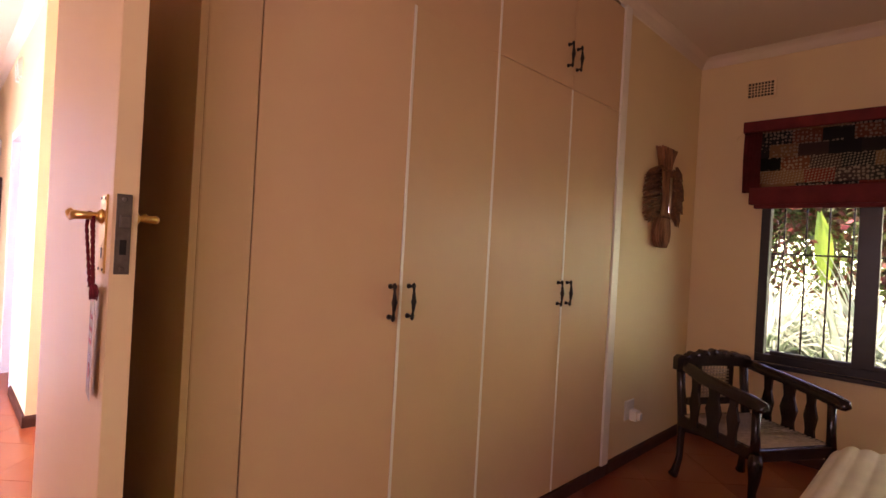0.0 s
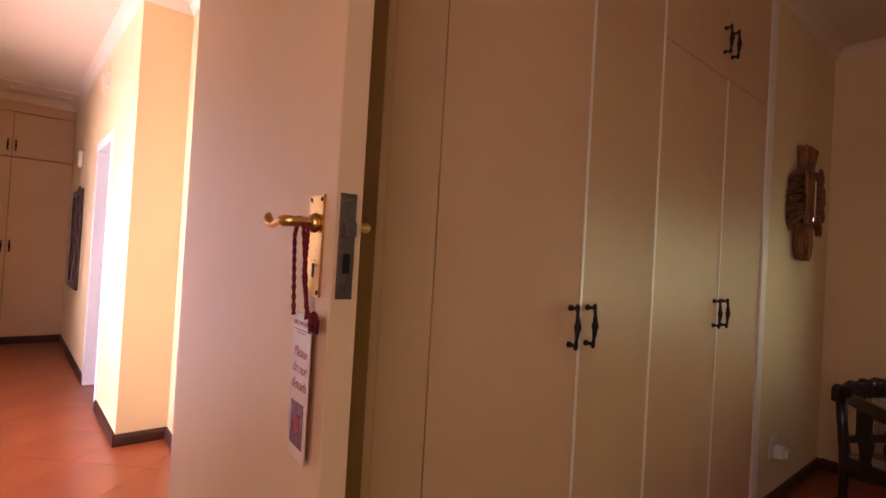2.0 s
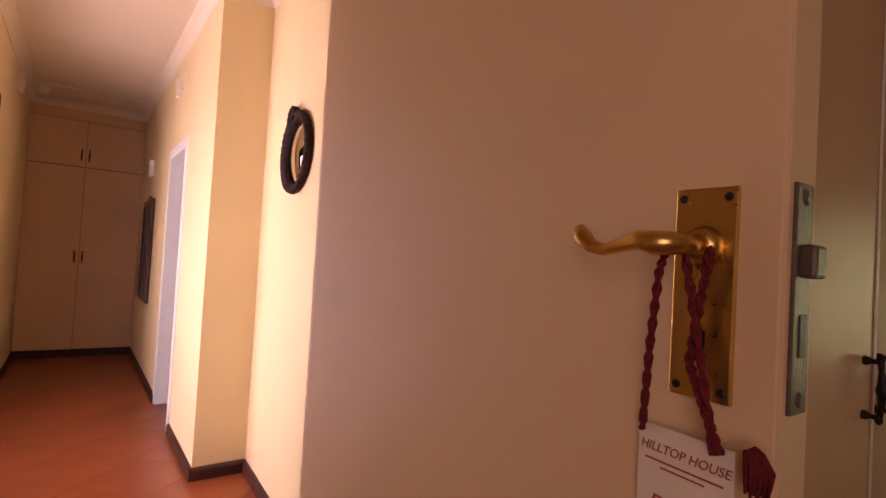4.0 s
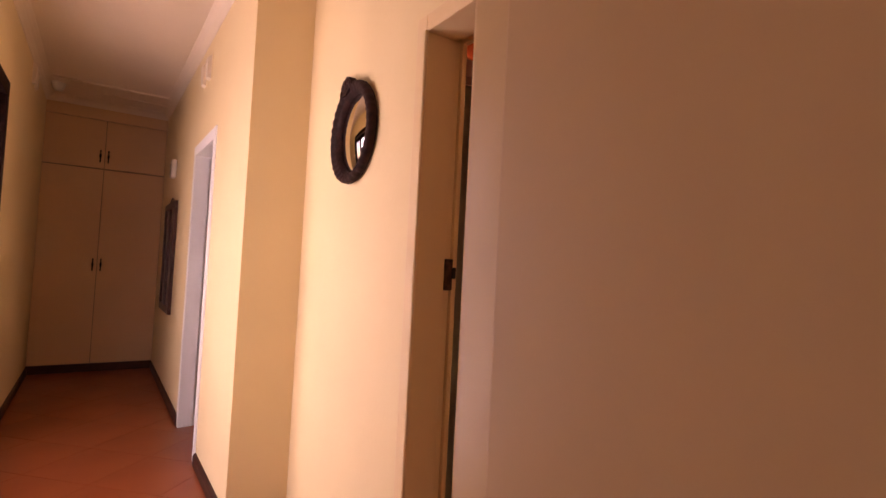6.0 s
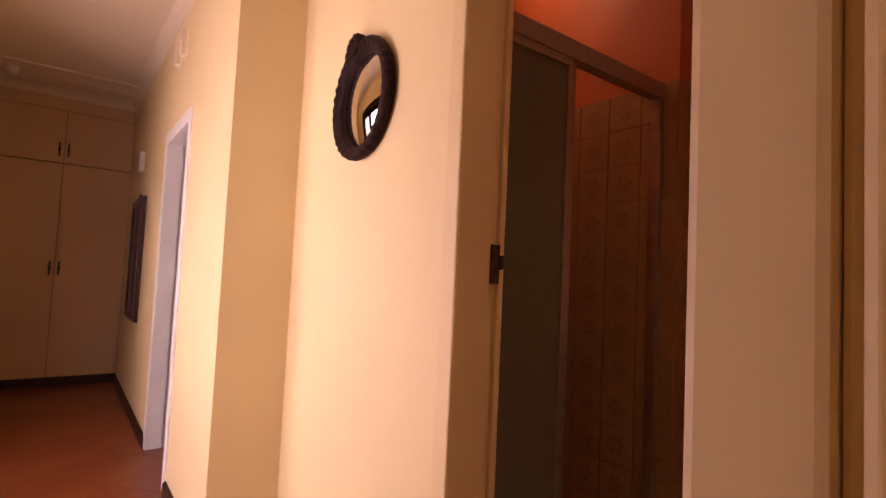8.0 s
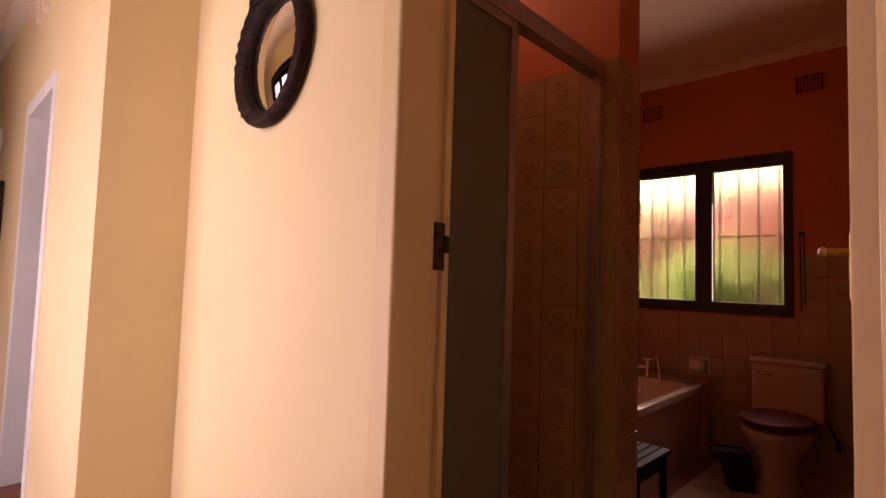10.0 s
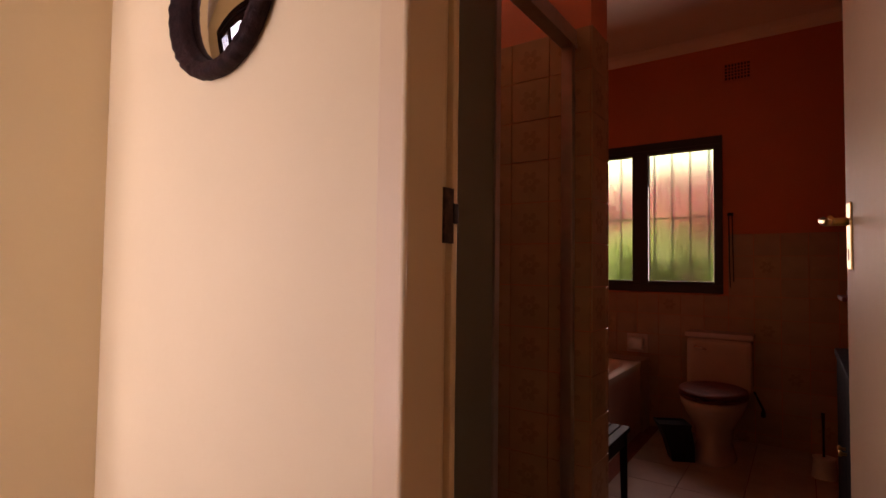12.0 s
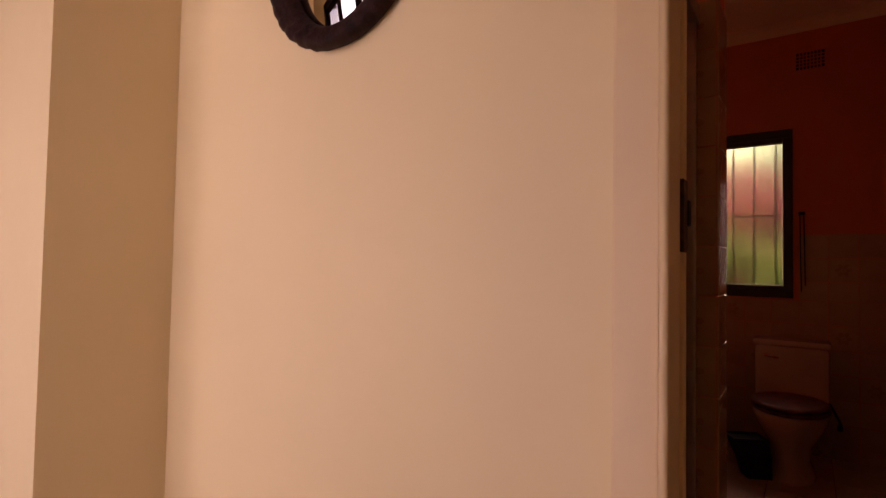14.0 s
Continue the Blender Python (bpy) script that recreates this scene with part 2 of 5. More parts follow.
def run_of(name, profile, p0, p1, inward, mat, label, z=0.0):
    """A moulding: a profile of (out from the wall, height) pairs drawn along the wall from p0 to p1."""
    a, b, n = Vector((*p0, z)), Vector((*p1, z)), Vector((*inward, 0))
    bm = bmesh.new()
    ends = [[bm.verts.new(p + n * u + Vector((0, 0, v))) for u, v in profile] for p in (a, b)]
    k = len(profile)
    bm.faces.new(ends[0])
    bm.faces.new(ends[1][::-1])
    for i in range(k):
        bm.faces.new((ends[0][i], ends[0][(i + 1) % k], ends[1][(i + 1) % k], ends[1][i]))
    return setting(name, bm, mat, label, name)


SKIRT_PROFILE = [(0.0, 0.0), (0.016, 0.0), (0.016, 0.052), (0.012, 0.064), (0.005, 0.070), (0.0, 0.072)]
for p0, p1, n in (((CX, 6.815 - 0.016), (CX, 7.655), (-1, 0)), ((CX - 0.016, 6.815), (1.235, 6.815), (0, -1)), ((MX(5.63), 5.63), (1.235, 6.80), (-1, 0)),
                  ((CX, 8.475), (CX, 10.68), (-1, 0)), ((LX, 8.37), (LX, 10.68), (1, 0)), ((LX, 4.865), (LX, 5.79), (1, 0)),
                  ((3.345, 4.14), (WX, 4.14), (0, -1)), ((WX, 0.95), (WX, 4.124), (-1, 0)), ((0.84, 4.74), (0.972, 4.74), (0, -1)),
                  ((-0.5, 0.95), (-0.5, 4.74), (1, 0)), ((-0.5, 0.95), (WX, 0.95), (0, 1))):
    run_of("baseboard", SKIRT_PROFILE, p0, p1, n, SKIRT, "low dark brown wooden skirting board")
CORNICE_PROFILE = [(0.0, 0.0), (0.0, -0.065), (0.006, -0.062), (0.016, -0.045), (0.035, -0.022), (0.055, -0.010), (0.07, -0.004), (0.07, 0.0)]
for p0, p1, n in (((CX, 6.815), (CX, 10.68), (-1, 0)), ((CX, 6.815), (1.235, 6.815), (0, -1)), ((MX(4.865), 4.865), (1.235, 6.815), (-1, 0)),
                  ((LX, 4.865), (LX, 10.68), (1, 0)), ((LX, 10.68), (CX, 10.68), (0, -1)), ((LX, 4.852), (1.235, 4.852), (0, 1)),
                  ((3.345, 4.14), (WX, 4.14), (0, -1)), ((WX, 0.95), (WX, 4.14), (-1, 0)), ((0.965, 4.127), (3.345, 4.127), (0, -1)),
                  ((WX, 4.73), (WX, 6.75), (-1, 0)), ((1.312, 4.73), (WX, 4.73), (0, 1))):
    run_of("cornice", CORNICE_PROFILE, p0, p1, n, CEILPAINT, "small white plaster cove cornice", H)


WHITEFRAME = material("white_frame_paint", (0.82, 0.80, 0.76), 0.35, vary=0.02, scale=3, grain=40, bump=0.01)


def door_frame(name, lo, hi, top, axis, face, depth, room, label, width=0.05, lip=0.03, rear_lip=0.018, paint=FRAMEPAINT, bevel=0.004):
    """A pressed steel frame round an opening lo..hi along axis; face: its passage side, depth: its reveal."""
    f = thing(name, (0, 0, 0), label, "door frame", kind="structure")

    def span(a0, a1, d0, d1, z0, z1):
        return ((a0, d0, z0), (a1, d1, z1)) if axis == "x" else ((d0, a0, z0), (d1, a1, z1))

    s = 1 if depth > 0 else -1
    back = face + depth
    d = lambda u, v: (min(u, v), max(u, v))
    front = d(face, face + s * lip)
    rear = d(back - s * rear_lip, back)
    mid = d(face + s * lip, back - s * rear_lip)
    for nm, a0, a1 in (("jamb", lo - width, lo), ("jamb", hi, hi + width)):
        near = a1 if a1 == lo else a0
        far = a0 if near == a1 else a1
        inner = near + (0.012 if near == hi else -0.012)
        bm = boxes(span(*d(far, near), *front, 0, top + width), span(*d(far, near), *rear, 0, top + width), span(*d(far, inner), *mid, 0, top + width), bevel=bevel)
        part(nm, bm, paint, f)
    bm = boxes(span(lo, hi, *front, top, top + width), span(lo, hi, *rear, top, top + width), span(lo, hi, *mid, top + 0.012, top + width), bevel=bevel)
    part("head", bm, paint, f)
    return f


f1 = door_frame("door_frame_bedroom", -0.015, 0.795, 2.035, "x", 4.854, -0.119, 0, "cream painted steel frame of the bedroom doorway", 0.045, 0.089, bevel=0.009)
f2 = door_frame("door_frame_bath", 4.90, 5.578, 1.943, "y", 1.157, 0.152, 0, "cream painted steel frame of the bathroom doorway", 0.055, 0.108)
f3 = door_frame("door_frame_passage", 7.733, 8.42, 1.975, "y", 0.944, 0.16, 0, "white painted steel door frame in the passage", 0.075, 0.10, paint=WHITEFRAME)

# rounded bead down the bathroom frame, beside the opening
part("bead", tube([(1.155, 5.5745, 0.0), (1.155, 5.5745, 1.943)], 0.0058, 10), FRAMEPAINT, f2)

# strike plate on the bath jamb
strike = part("strike_plate", box((1.262, 5.5735, 1.18), (1.290, 5.5795, 1.275), 0.001), material("rusty_strike_steel", (0.10, 0.055, 0.035), 0.5, 0.6, vary=0.3, scale=60), f2, "dark worn steel strike plate")
part("strike_lip", box((1.286, 5.571, 1.215), (1.302, 5.582, 1.25), 0.003), IRON, f2)
for z in (0.35, 1.70):
    part("hinge", tube([(1.02, 7.738, z - 0.05), (1.02, 7.738, z + 0.05)], 0.009, 10), IRON, f3, "black steel butt hinge")

# ---- bedroom door leaf, open at a right angle ----


def lever(bm, x0, y0, z0, side, toward, length):
    """A scrolled lever handle that leaves a plate at x0 along side, then runs along y."""
    r = [0.0075, 0.0075, 0.0085, 0.0095, 0.0075, 0.0055, 0.005, 0.006, 0.008, 0.005]
    reach = 0.046
    p = [(0, 0, 0), (reach * 0.5, 0, 0), (reach * 0.9, 0.004, 0), (reach, 0.016, 0.0), (reach, 0.034, 0.002), (reach, 0.055, -0.002), (reach, 0.075, -0.006), (reach, 0.092, -0.003), (reach, 0.104, 0.004), (reach - 0.003, 0.112, 0.012)]
    k = length / 0.112
    bm_tube(bm, [(x0 + side * a, y0 + toward * b * k, z0 + c) for a, b, c in p], r, 12)
    bm_lathe(bm, [(0.013, 0), (0.016, 0.003), (0.013, 0.008), (0.0095, 0.012)], Matrix.Translation((x0, y0, z0)) @ Matrix.Rotation(side * math.pi / 2, 4, "Y"), 16)


door = thing("door_1", (0.78, 4.73, 0), "white painted flush bedroom door standing open", "door", kind="structure")
X0, X1 = 0.754 - 0.78, 0.800 - 0.78
Y = lambda y: y - 4.73
leaf = part("leaf", box((X0, Y(3.905), 0.012), (X1, Y(4.733), 2.03), 0.003), DOORPAINT, door, "white gloss painted flush leaf")
part("edge_lipping", box((X0 + 0.0005, Y(3.9035), 0.013), (X1 - 0.0005, Y(3.9065), 2.029), 0.001), DOORPAINT, door)
lock = part("lock_forend", box((X0 + 0.007, Y(3.9005), 1.183), (X0 + 0.034, Y(3.9045), 1.343), 0.001), STEEL, door, "worn grey steel mortice lock forend")
part("latch", box((X0 + 0.012, Y(3.890), 1.277), (X0 + 0.031, Y(3.902), 1.300), 0.003), STEEL, lock)
part("deadbolt", box((X0 + 0.015, Y(3.8993), 1.222), (X0 + 0.027, Y(3.9015), 1.252), 0.001), IRON, lock)
for z in (1.193, 1.333):
    bm = bm_lathe(bmesh.new(), [(0.0055, 0), (0.0055, 0.001), (0.003, 0.0022)], Matrix.Translation((X0 + 0.0205, Y(3.9008), z)) @ Matrix.Rotation(math.pi / 2, 4, "X"), 12)
    part("screw", bm, STEEL, lock)
for side, xf in ((-1, X0), (1, X1)):
    plate = part("handle_plate", box((min(xf, xf + side * 0.004), Y(3.934), 1.182), (max(xf, xf + side * 0.004), Y(3.982), 1.342), 0.002), BRASS, door, "polished brass handle plate")
    bm = bmesh.new()
    lever(bm, xf + side * 0.003, Y(3.958), 1.297, side, 1, 0.084)
    part("lever", bm, BRASS, plate, "scrolled brass lever")
    bm = box((min(xf + side * 0.0035, xf + side * 0.0048), Y(3.954), 1.212), (max(xf + side * 0.0035, xf + side * 0.0048), Y(3.961), 1.234), 0.0005)
    part("keyhole", bm, IRON, plate)
    for y, z in ((3.941, 1.334), (3.975, 1.334), (3.941, 1.190), (3.975, 1.190)):
        bm = bm_lathe(bmesh.new(), [(0.0035, 0), (0.003, 0.0012), (0.001, 0.0016)], Matrix.Translation((xf + side * 0.0038, Y(y), z)) @ Matrix.Rotation(side * math.pi / 2, 4, "Y"), 10)
        part("screw", bm, IRON, plate)
for z in (0.3, 1.05, 1.75):
    part("hinge", tube([(X1 + 0.004, Y(4.738), z - 0.05), (X1 + 0.004, Y(4.738), z + 0.05)], 0.007, 10), FRAMEPAINT, door)

# do-not-disturb card on a crocheted red loop over the lever
CARD = material("card_stock", (0.80, 0.70, 0.58), 0.25, vary=0.02, scale=12, grain=80, bump=0.0)
CRIMSON = material("crimson_yarn", (0.22, 0.012, 0.018), 0.9, vary=0.2, scale=200, grain=600, bump=0.08)
PRINT = material("red_printing_ink", (0.42, 0.07, 0.06), 0.4, vary=0.05, scale=50)
tag = thing("door_hanger", (0.741, 3.962, 1.156), "laminated please do not disturb card on a crimson yarn loop", "door hanger", rz=-6)
W2, LEN = 0.039, 0.225
card = part("card", box((-0.0008, -W2, -LEN), (0.0008, W2, 0.0), 0.0006), CARD, tag)


def lettering(words, size, z, parent, mat, y=0.0):
    cu = bpy.data.curves.new("words", "FONT")
    cu.body, cu.size, cu.extrude, cu.align_x, cu.shear = words, size, 0.0002, "CENTER", 0.25
    cu.resolution_u = 3
    tmp = bpy.data.objects.new("words", cu)
    scene.collection.objects.link(tmp)
    bpy.context.view_layer.update()
    me = bpy.data.meshes.new_from_object(tmp.evaluated_get(bpy.context.evaluated_depsgraph_get()))
    bpy.data.objects.remove(tmp)
    me.transform(Matrix.Translation((-0.0012, y, z)) @ Matrix(((0, 0, -1, 0), (-1, 0, 0, 0), (0, 1, 0, 0), (0, 0, 0, 1))))
    me.materials.clear()
    me.materials.append(mat)
    ob = new("lettering", me)
    ob.parent = parent
    return ob


lettering("HILLTOP HOUSE", 0.0100, -0.020, card, PRINT)
lettering("Please", 0.0225, -0.068, card, PRINT)
lettering("do not", 0.0225, -0.093, card, PRINT)
lettering("disturb", 0.0225, -0.118, card, PRINT)
part("small_print", boxes(((-0.0014, -0.032, -0.0275), (-0.0006, 0.032, -0.0262)), ((-0.0014, -0.018, -0.0320), (-0.0006, 0.018, -0.0308))), PRINT, card)
pic = part("picture_block", box((-0.0014, -0.027, -0.205), (-0.0006, 0.027, -0.138)), material("printed_pattern", (0.10, 0.03, 0.06), 0.3, vary=0.2, scale=90, colour2=(0.35, 0.20, 0.24)), card, "small dark printed photograph")
part("picture_flower", bm_lathe(bmesh.new(), [(0.017, 0), (0.014, 0.0005), (0.004, 0.0006)], Matrix.Translation((-0.0014, 0, -0.172)) @ Matrix.Rotation(-math.pi / 2, 4, "Y"), 9), PRINT, card)


def yarn(pts, turns):
    """A twisted two-ply yarn along pts."""
    pts = [Vector(p) for p in pts]
    bm = bmesh.new()
    n = 54
    for ply in (0, math.pi):
        path = []
        for i in range(n + 1):
            u = i / n * (len(pts) - 1)
            k = min(int(u), len(pts) - 2)
            p = pts[k].lerp(pts[k + 1], u - k)
            a = ply + turns * math.tau * i / n
            path.append(p + Vector((math.cos(a), math.sin(a), 0)) * 0.0019)
        bm_tube(bm, path, 0.0021, 6)
    return bm


part("yarn_loop", yarn([(-0.004, 0.034, -0.006), (-0.010, 0.026, 0.06), (-0.016, 0.016, 0.120), (-0.013, 0.009, 0.149), (-0.009, 0.002, 0.146), (-0.006, -0.010, 0.08), (-0.004, -0.026, -0.006)], 13), CRIMSON, tag, "crocheted crimson yarn loop")
part("second_strand", yarn([(-0.008, -0.020, 0.140), (-0.006, -0.012, 0.10), (-0.004, -0.004, 0.055), (-0.003, -0.016, 0.025), (-0.003, -0.030, -0.004)], 8), CRIMSON, tag)
bm = bmesh.new()
rnd = random.Random(3)
knot = Vector((-0.004, -0.047, 0.002))
for i in range(90):
    a, u = rnd.uniform(0, math.tau), math.sqrt(rnd.random())
    out = Vector((0.007 * u * math.cos(a), 0.008 * u * math.sin(a) - 0.006, 0.006 * (1 - u)))
    drop = rnd.uniform(0.014, 0.027)
    bm_tube(bm, [knot, knot + out * 0.7 + Vector((0, -0.002, 0.003)), knot + out * 1.1 + Vector((0, -0.003, -drop * 0.5)), knot + out + Vector((0, -0.003, -drop))], [0.001, 0.0014, 0.0014, 0.0009], 4)
part("tassel", bm, CRIMSON, tag, "frayed crimson tassel")

# ---- built-in wardrobe ----
BRONZE = material("blackened_bronze_pull", (0.018, 0.013, 0.010), 0.42, vary=0.3, scale=120, grain=200, metal=0.5, bump=0.04)
# pale paint: end post, and cover strips whose caught light is in the colour
LIPPING = material("pale_edge_lipping", (0.86, 0.80, 0.70), 0.3, vary=0.03, scale=6)
REVEAL = material("bare_board_edge", (0.30, 0.20, 0.12), 0.7)


def pull(parent, x, y, z, n=(0, -1, 0), k=1.0):
    """An ornate bow pull: two knobbed posts and a flattened carved bar."""
    out = Vector(n)
    at = Vector((x, y, z))
    bm = bmesh.new()
    for s in (-1, 1):
        c = at + Vector((0, 0, s * 0.052 * k))
        bm_tube(bm, [c, c + out * 0.006, c + out * 0.013, c + out * 0.022, c + out * 0.029], [0.0095 * k, 0.0085 * k, 0.005 * k, 0.005 * k, 0.0085 * k], 10)
        e = c + out * 0.026
        bm_tube(bm, [e + Vector((0, 0, s * 0.013)), e + Vector((0, 0, s * 0.006)), e], [0.003, 0.0075, 0.006], 8)
    e = at + out * 0.026
    zs = [-0.055, -0.045, -0.036, -0.024, -0.012, 0.0, 0.012, 0.024, 0.036, 0.045, 0.055]
    rs = [0.006, 0.007, 0.0055, 0.008, 0.0095, 0.0135, 0.0095, 0.008, 0.0055, 0.007, 0.006]
    bm_tube(bm, [e + Vector((0, 0, a * k)) + out * (0.004 * math.cos(a / 0.055 * 1.5)) for a in zs], [r * k for r in rs], 10, squash=0.8)
    return part("pull_handle", bm, BRONZE, parent, "blackened ornate bow pull")


ward = thing("wardrobe", (0.972, 4.14, 0), "cream painted built-in wardrobe with four tall doors", "wardrobe")
WY = 4.14


def wpart(name, lo, hi, mat, bevel=0.002, label=""):
    o = Vector((0.972, 4.14, 0))
    return part(name, box(Vector(lo) - o, Vector(hi) - o, bevel), mat, ward, label)


FY = 4.127      # face of doors
wpart("side_panel", (0.972, FY, 0), (0.992, 4.628, H), JOINERY)
wpart("carcass", (0.992, 4.16, 0.0), (3.30, 4.625, H - 0.001), REVEAL, 0)
wpart("stile", (0.992, FY, 0.072), (1.1375, 4.16, H - 0.002), JOINERY, 0.006)
wpart("plinth", (0.99, FY - 0.006, 0.0), (3.335, 4.16, 0.070), SKIRT, 0.004, "dark brown plinth")
wpart("end_post", (3.262, FY - 0.010, 0.070), (3.338, 4.16, H - 0.003), LIPPING, 0.004)
SPLITS = (1.140, 1.650, 2.168, 2.755, 3.258)
AJAR = (-5.4, 5.4, 0.0, 0.0)          # the first pair of tall doors stands slightly open
HINGE_LEFT = (True, False, True, False)
for row, z0, z1 in (("door", 0.076, 2.105), ("top_door", 2.1085, 2.70)):
    for i in range(4):
        a, b = SPLITS[i] + 0.0018, SPLITS[i + 1] - 0.0018
        if row == "door" and i < 2:
            a, b = (a, b + 0.003) if i == 0 else (a - 0.003, b)
        dx = 0.0006 * ((i * 7) % 3)
        d = wpart(row, (a, FY + dx, z0), (b, FY + 0.02 + dx, z1), JOINERY, 0.0015)
        if row == "door":
            z = 1.08
        else:
            z = 2.262
        x = (b - 0.036 if HINGE_LEFT[i] else a + 0.040) - (0.018 if row == "top_door" else 0.0)
        pull(d, x - 0.972, FY + dx - WY, z)
        if row == "door" and AJAR[i]:
            hinge = Matrix.Translation(((a if HINGE_LEFT[i] else b) - 0.972, FY + 0.02 - WY, 0))
            d.matrix_local = hinge @ Matrix.Rotation(radians(AJAR[i]), 4, "Z") @ hinge.inverted()
            if not HINGE_LEFT[i]:
                part("cover_strip", box((a - 0.972 - 0.006, FY - 0.003 - WY, 0.078), (a - 0.972 + 0.006, FY + 0.001 - WY, 2.102), 0.001), LIPPING, d)
# lipping strips down the closing edges, coloured paler for the light their lip catches
for x in (2.168, 2.755):
    wpart("cover_strip", (x - 0.006, FY - 0.003, 0.078), (x + 0.006, FY + 0.001, 2.70 if x == 2.168 else 2.102), LIPPING, 0.001)


# ---- windows ----


def window(name, y0, y1, z0, z1, lights, glass, label, bars, sill=True):
    """A dark aluminium window in the outer wall, with fixed lights between mullions and an iron burglar guard outside."""
    w = thing(name, (WX, (y0 + y1) / 2, z0), label, "window", kind="structure")
    o = Vector((WX, (y0 + y1) / 2, z0))

    def wp(nm, lo, hi, mat, bevel=0.004, parent=w, lab=""):
        return part(nm, box(Vector(lo) - o, Vector(hi) - o, bevel), mat, parent, lab)

    t = 0.055
    a, b = WX - 0.012, WX + 0.06
    wp("frame_rail", (a, y0, z1 - t), (b, y1, z1), BRONZEFRAME)
    wp("frame_rail", (a, y0, z0), (b, y1, z0 + t), BRONZEFRAME)
    wp("frame_stile", (a, y0, z0 + t), (b, y0 + t, z1 - t), BRONZEFRAME)
    wp("frame_stile", (a, y1 - t, z0 + t), (b, y1, z1 - t), BRONZEFRAME)
    n = len(lights)
    for i, (p, q) in enumerate(lights):
        if i:
            wp("mullion", (a + 0.002, q, z0 + t), (b - 0.002, lights[i - 1][0], z1 - t), BRONZEFRAME)
        for nm, lo, hi in (("sash_rail", (a + 0.006, p - 0.001, z0 + t - 0.001), (b - 0.01, q + 0.001, z0 + t + 0.025)), ("sash_rail", (a + 0.006, p - 0.001, z1 - t - 0.03), (b - 0.01, q + 0.001, z1 - t + 0.001))):
            wp(nm, lo, hi, BRONZEFRAME, 0.003)
        pane = wp("pane", (WX + 0.036, p, z0 + t + 0.02), (WX + 0.041, q, z1 - t - 0.02), glass, 0)
        pane.visible_shadow = False
    y = y0 + 0.1
    while y < y1 - 0.05:
        part("guard_bar", tube([(bars, y - o.y, 0.0), (bars, y - o.y, z1 - z0)], 0.0055, 6), IRON, w)
        y += 0.125
    for z in (0.05, (z1 - z0) * 0.5, z1 - z0 - 0.05):
        part("guard_rail", tube([(bars, y0 - o.y, z), (bars, y1 - o.y, z)], 0.006, 6), IRON, w)
    if sill:
        wp("window_sill", (WX - 0.05, y0 - 0.02, z0 - 0.03), (WX - 0.001, y1 + 0.02, z0 - 0.002), BRONZEFRAME, 0.006, lab="dark polished window sill")
    return w


window("window_1", BW[0], BW[1], BW[2], BW[3], [(3.165, 3.60), (2.66, 3.055), (2.16, 2.60), (1.66, 2.10), (1.16, 1.60)], GLASS, "dark framed bedroom window with iron burglar bars", 0.11)
window("window_2", TW[0], TW[1], TW[2], TW[3], [(6.125, 6.545), (5.57, 6.010)], FROSTED, "dark framed obscure glass bathroom window", 0.13, False)

# unseen window, added so its lamp can light door leaf and wardrobe
w3 = thing("window_unseen", (-0.575, 2.75, 0.9), "dark framed unseen bedroom window behind the walker, added for light", "window", kind="structure")
for a, b in (((-0.03, -0.65, 0.0), (0.03, 0.65, 0.055)), ((-0.03, -0.65, 1.145), (0.03, 0.65, 1.2))):
    part("frame_rail", box(a, b, 0.004), BRONZEFRAME, w3)
for y in (-0.65, -0.0275, 0.595):
    part("frame_stile", box((-0.03, y, 0.055), (0.03, y + 0.055, 1.145), 0.004), BRONZEFRAME, w3)
for y in (-0.595, 0.0275):
    part("pane", box((-0.003, y, 0.055), (0.003, y + 0.5675, 1.145)), GLASS, w3).visible_shadow = False

# thin stay cords beside the bath window
cord = thing("window_cord", (WX - 0.012, 5.475, 1.53), "pair of thin dark cords hanging beside the window", "cord")
part("cord", tube([(0, 0.008, 0), (-0.003, 0.006, -0.25), (0, 0.002, -0.50)], 0.0035, 6), IRON, cord)
part("cord", tube([(0, -0.012, 0.0), (-0.003, -0.016, -0.25), (0, -0.018, -0.46)], 0.0035, 6), IRON, cord)
part("cleat", box((-0.006, -0.02, -0.01), (0.012, 0.016, 0.012), 0.003), IRON, cord)


# ---- roman blind ----
MAROON = material("maroon_cotton", (0.17, 0.018, 0.016), 0.85, vary=0.12, scale=12, grain=300, bump=0.03)


